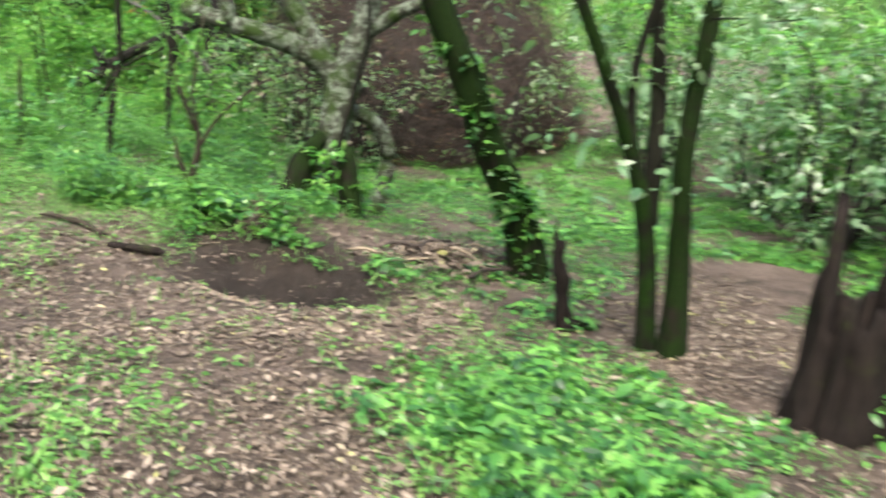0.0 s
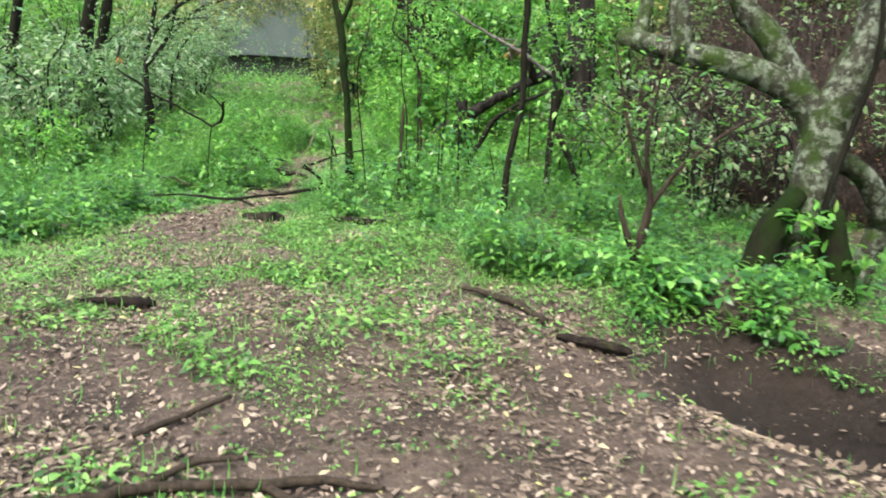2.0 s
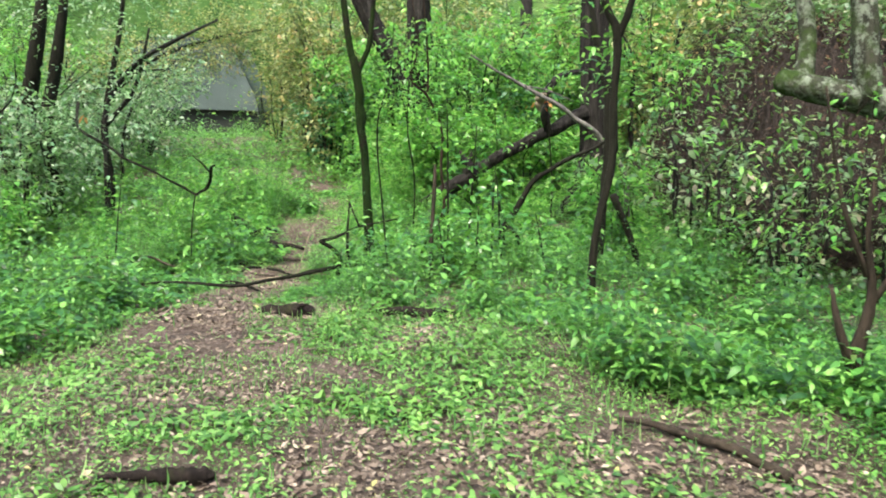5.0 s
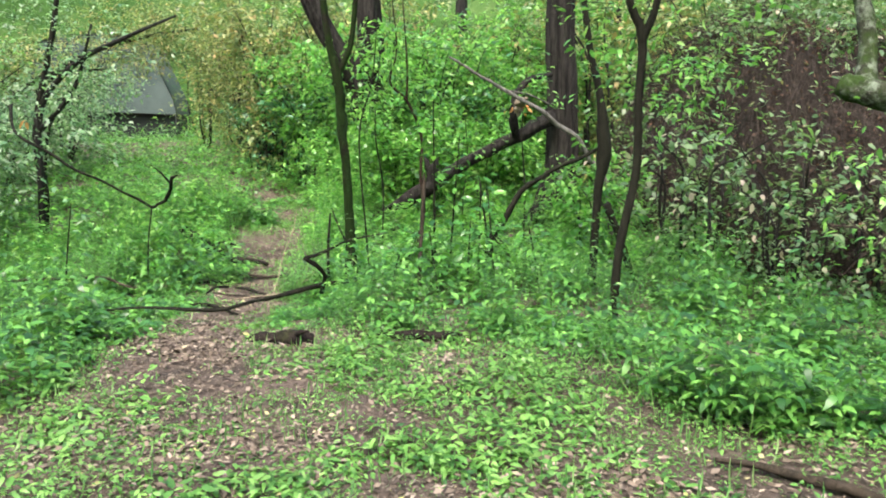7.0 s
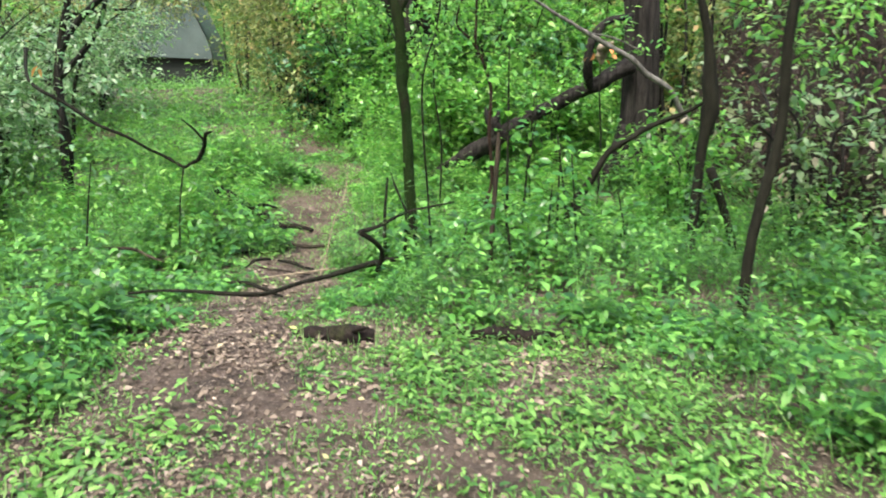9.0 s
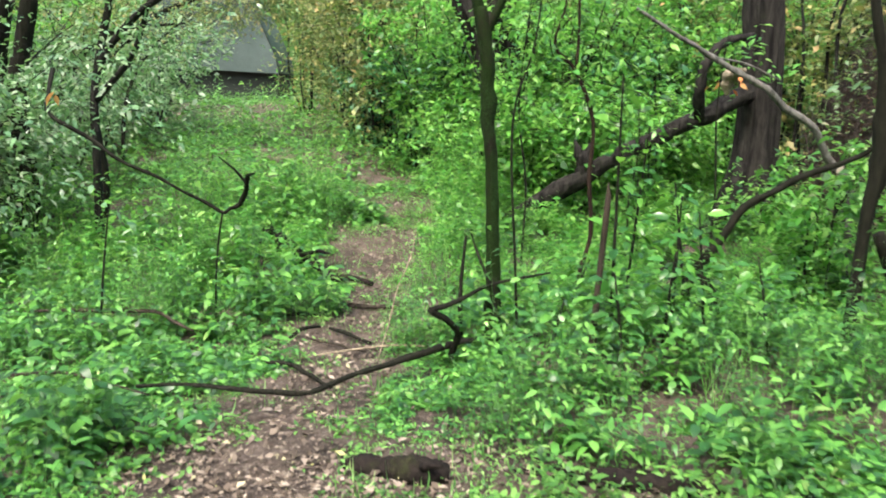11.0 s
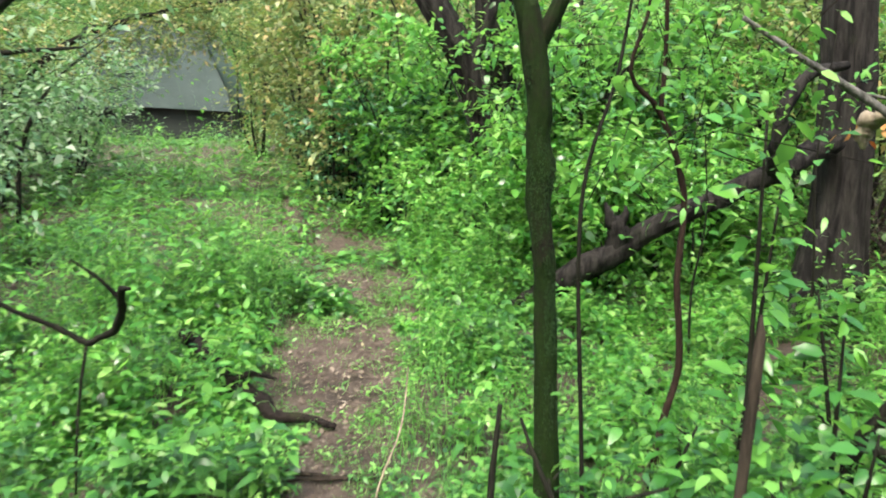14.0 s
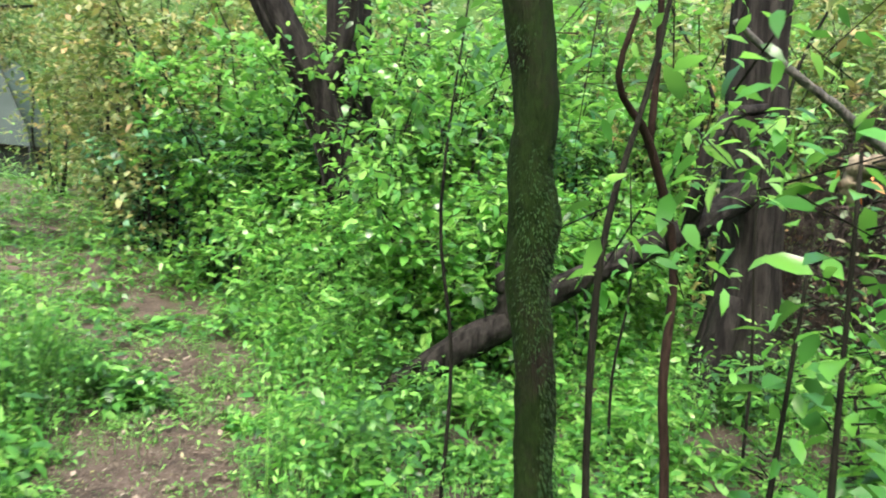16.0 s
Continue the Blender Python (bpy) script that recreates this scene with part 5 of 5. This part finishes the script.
for i, (x, y, r) in enumerate(((-4.4, 11.5, 0.1), (-4.95, 12.1, 0.14), (-3.6, 11.35, 0.045), (-5.6, 11.2, 0.09))):
    thin_tree("dark slanting trunk amid drooping pale leaves", [(x, y, 0.0), (x + 0.1, y, 0.7), (x + 0.05, y, 1.5), (x + 0.35, y - 0.1, 2.6), (x + 0.6, y - 0.2, 3.8)], [r * 1.2, r, r * 0.9, r * 0.7, r * 0.4], BARK, 100 + i, [((x + 0.4, y - 0.1, 3.2), 1.3, 38)], SHRUB_DULL, "tree")
thin_tree("slender tree arching over the herbs with drooping leaves", [(-3.45, 11.0, 0.0), (-3.42, 11.0, 1.0), (-3.36, 11.0, 1.75), (-2.85, 10.6, 2.2), (-2.15, 9.75, 2.38), (-1.55, 9.3, 2.55)], [0.045, 0.038, 0.034, 0.03, 0.022, 0.01], BARK_GREY, 108, [((-2.6, 10.2, 2.3), 0.7, 30), ((-3.2, 10.7, 1.9), 0.7, 34), ((-2.9, 10.3, 1.5), 0.65, 34), ((-3.9, 10.5, 1.5), 0.7, 38)], SHRUB_DULL, "tree",
          extra=[([(-3.38, 11.0, 1.5), (-2.9, 10.7, 1.95), (-2.6, 10.4, 2.6)], [0.03, 0.025, 0.012])])
thin_tree("slender tree with yellowing leaves overhanging the tent view", [(-5.6, 16.2, 0.4), (-5.3, 16.3, 1.8), (-4.6, 16.6, 2.7), (-3.4, 17.0, 3.2), (-2.4, 17.2, 3.4)], [0.07, 0.06, 0.045, 0.03, 0.012], BARK, 120, [((-3.5, 17.0, 3.35), 1.25, 300), ((-4.7, 16.9, 2.7), 1.1, 240), ((-2.4, 17.4, 3.3), 1.0, 150), ((-3.4, 17.0, 2.95), 0.85, 170)], SHRUB_GOLD, "tree")
thin_tree("slender tree with drooping pale leaves beside the path", [(-4.9, 13.2, 0.2), (-4.7, 13.2, 1.5), (-4.0, 13.0, 2.2), (-3.0, 12.6, 2.3)], [0.05, 0.04, 0.03, 0.01], BARK, 122, [((-3.7, 12.9, 2.1), 0.8, 45), ((-4.4, 13.1, 1.6), 0.8, 40)], SHRUB_DULL, "tree")
thin_tree("slender sapling with drooping pale leaves before the tent", [(-4.7, 15.1, 0.4), (-4.6, 15.1, 1.4), (-4.2, 15.0, 2.1), (-3.6, 15.0, 2.6)], [0.03, 0.026, 0.02, 0.008], BARK, 124, [((-3.7, 15.0, 2.15), 0.55, 75), ((-4.4, 15.1, 1.8), 0.6, 40)], SHRUB_DULL, "tree")
fallen_wood()
debris_pile()
left_branches()
small_stems()
brush_bank()
canvas_tent()


# ---------------------------------------------------------------- shrubs
def shrub_bed():
    kinds = {
        "bright": shrub("leafy shrub with bright green pointed leaves", 2.3, 1.0, SHRUB, 201, 7, 0.1, 1.2),
        "bright_low": shrub("low bushy shrub with bright green leaves", 1.2, 0.75, SHRUB, 202, 7, 0.09, 1.6),
        "dull": shrub("loose shrub with drooping grey-green leaves", 2.6, 1.2, SHRUB_DULL, 203, 7, 0.1, 1.1, drooping=True, oval=None),
        "gold": shrub("tall shrub with yellowing leaves", 3.4, 1.3, SHRUB_GOLD, 204, 7, 0.11, 1.25, oval=None),
        "tall": shrub("tall leafy shrub with mid-green leaves", 3.6, 1.5, SHRUB, 205, 7, 0.12, 0.75, oval=None),
        "sparse": shrub("half-bare shrub with sparse drooping olive leaves", 1.9, 1.0, SHRUB_OLIVE, 207, 8, 0.08, 0.45, drooping=True),
        "bluish": shrub("glossy shrub with rounded bluish-green leaves", 1.9, 0.95, SHRUB_BLUE, 206, 7, 0.1, 1.3),
    }
    spots = {
        "bright": ((0.55, 13.7), (0.1, 14.9), (1.7, 13.9), (1.1, 14.2), (3.4, 14.0), (1.45, 14.6), (-5.6, 8.2), (8.8, 4.4), (-0.5, 15.6), (2.5, 13.8), (3.6, 14.8)),
        "bright_low": ((2.75, 9.7),  (1.3, 12.6), (2.0, 12.5), (-4.1, 9.0), (0.5, 13.5), (1.0, 12.8), (-0.1, 14.2), (-4.8, 7.4), (-5.4, 6.0), (1.3, 13.3), (2.3, 13.2)),
        "dull": ((-4.4, 10.2), (8.9, 5.2), (8.8, 7.0), (9.6, 8.8), (10.4, 6.0), (9.8, 3.4), (-4.9, 11.6), (-5.8, 10.2), (-5.0, 13.2), (-6.8, 12.2), (8.3, 3.4), (9.4, 2.2), (-7.0, 9.0), (-5.2, 14.4), (8.4, 0.6), (-5.6, 16.5), (-5.6, 19.0), (-6.7, 20.0), (-7.9, 22.0)),
        "gold": ((-1.6, 17.9), (1.2, 18.6), (3.0, 17.6), (3.6, 19.6), (-1.2, 16.9), (5.2, 17.4), (-1.0, 18.6), (-0.2, 20.0), (-2.0, 21.0), (5.6, 12.2), (4.9, 14.4), (4.4, 14.0), (6.0, 13.8), (7.6, 11.8), (-3.1, 22.5), (-2.3, 24.0), (-6.0, 17.0), (0.6, 22.0), (7.4, 13.0)),
        "tall": ((2.6, 15.4), (0.4, 17.0), (1.9, 17.6), (3.9, 16.0), (-6.6, 15.4), (-8.6, 14.0), (-9.4, 10.6), (9.6, 8.2), (10.4, 4.6), (8.6, 11.0), (5.6, 16.2), (11.2, 1.4), (2.6, 20.5), (4.8, 19.2), (-10, 18), (-8, 20.5), (7.5, 18), (9.5, 14.5), (-1.4, 24.5), (1.4, 24.0), (-10.5, 25.0), (-13.0, 22.0), (4.0, 25.0), (7.0, 23.5), (10.2, -1.6), (-10.4, 7.0), (-9.6, 3.4), (-12, 14)),
        "sparse": ((4.0, 7.9), (4.9, 7.8), (3.5, 8.9), (6.6, 7.9)),
        "bluish": ((0.4, 15.4), (-0.2, 15.9), (1.2, 14.9), (-1.0, 16.6), (2.1, 14.4)),
    }
    rng = random.Random(5)
    for kind, ob in kinds.items():
        for x, y in spots[kind][1:]:
            put(ob, x, y, rng.uniform(0, 360), rng.uniform(0.8, 1.2))
        put(ob, *spots[kind][0], rng.uniform(0, 360), 1.0, True)


shrub_bed()


def small_two_stem():
    x, y = 2.57, 4.3
    t = thing("twiggy_shrub", "small half-dead shrub with a split brown base", "shrub", on_ground(x, y))
    stem_part("stem", t, [(0, 0, -0.1), (0.0, 0, 0.2), (0.06, 0, 0.5), (0.02, 0, 0.9), (0.12, 0, 1.5)], [0.05, 0.036, 0.022, 0.012, 0.006], DEADWOOD, 10, 0.18)
    stem_part("stem", t, [(-0.02, 0, 0.15), (-0.1, 0, 0.38), (-0.13, 0.02, 0.55)], [0.024, 0.018, 0.008], DEADWOOD, 9, 0.18)
    stem_part("stem", t, [(0.05, 0, 0.45), (0.25, -0.02, 0.75), (0.6, -0.05, 1.02), (0.85, -0.05, 1.1)], [0.018, 0.014, 0.01, 0.005], DEADWOOD, 7)
    stem_part("stem", t, [(0.03, 0, 0.6), (-0.1, 0.05, 1.0), (-0.2, 0.05, 1.5)], [0.016, 0.012, 0.005], DEADWOOD, 7)
    tw = crown_twigs((0.0, 0, 1.0), 0.6, 55, 65, 0.25)
    leafage = foliage("foliage", t, tw, 0.05, SHRUB, 66, 8, 0.06)
    np_part("twig_mass", *join([wisp([a, b], 0.005) for a, b in tw]), DEADWOOD, leafage)


small_two_stem()


# ---------------------------------------------------------------- far woods
def far_woods():
    rng = np.random.default_rng(300)
    n = 84000
    a = rng.uniform(0, 2 * math.pi, n)
    ahead = np.abs(np.angle(np.exp(1j * (a - math.pi / 2)))) < 1.1
    r = np.where(ahead, rng.uniform(20, 34, n), rng.uniform(13, 24, n))
    x, y = r * np.cos(a), 5 + r * np.sin(a)
    z = height(x, y) + rng.uniform(0, 1, n) ** 1.3 * 13
    keep = (rough(x, z * 1.5 + y, 1.6) > 0.33) & ~((np.abs(x + 0.6 + (y - 5) * 0.26) < 0.4 + 0.1 * (y - 5)) & (y < 37) & (y > 12) & (z < 5.2))
    x, y, z = x[keep], y[keep], z[keep]
    k = len(x)
    L = rng.uniform(0.12, 0.34, k)
    v, t = leaves(np.stack([x, y, z], -1), rng.normal(0, 1, (k, 3)) * [1, 1, 0.6], rng.normal(0, 0.6, (k, 3)) + [0, 0, 1], L, L * 0.55, None)
    tagged(np_part("far_woods", v, t, WOODS), "dense green leaves of distant woodland", "woods", kind="stuff")
    for i in range(34):
        a = rng.uniform(0, 2 * math.pi)
        r = rng.uniform(17, 32)
        x, y = r * math.cos(a), 5 + r * math.sin(a)
        if abs(x + 0.6 + (y - 5) * 0.26) < 3.4 and 10 < y < 39:
            continue
        s = rng.uniform(0.08, 0.22)
        thin_tree("distant dark forest trunk", [(x, y, float(height(x, y)) - 0.1), (x + rng.normal(0, 0.15), y, 3), (x + rng.normal(0, 0.4), y, 8)], [s * 1.3, s, s * 0.6], BARK_GREY, 400 + i, name="forest_tree")
    # ring carried up to 26 m, beyond view, to cut light from the low sky
    nseg = 96
    ang = np.linspace(0, 2 * math.pi, nseg, endpoint=False)
    v = np.concatenate([np.stack([62 * np.cos(ang), 62 * np.sin(ang), np.full(nseg, h)], -1) for h in (-3.0, 10.0, 26.0)])
    f = []
    for j in range(2):
        for i in range(nseg):
            p, q = j * nseg + i, j * nseg + (i + 1) % nseg
            f += [(p, q, q + nseg), (p, q + nseg, p + nseg)]
    tagged(np_part("backdrop", v, f, DISTANCE), "dark green distant woodland backdrop, raised out of view to block low sky", "backdrop", kind="structure")


far_woods()
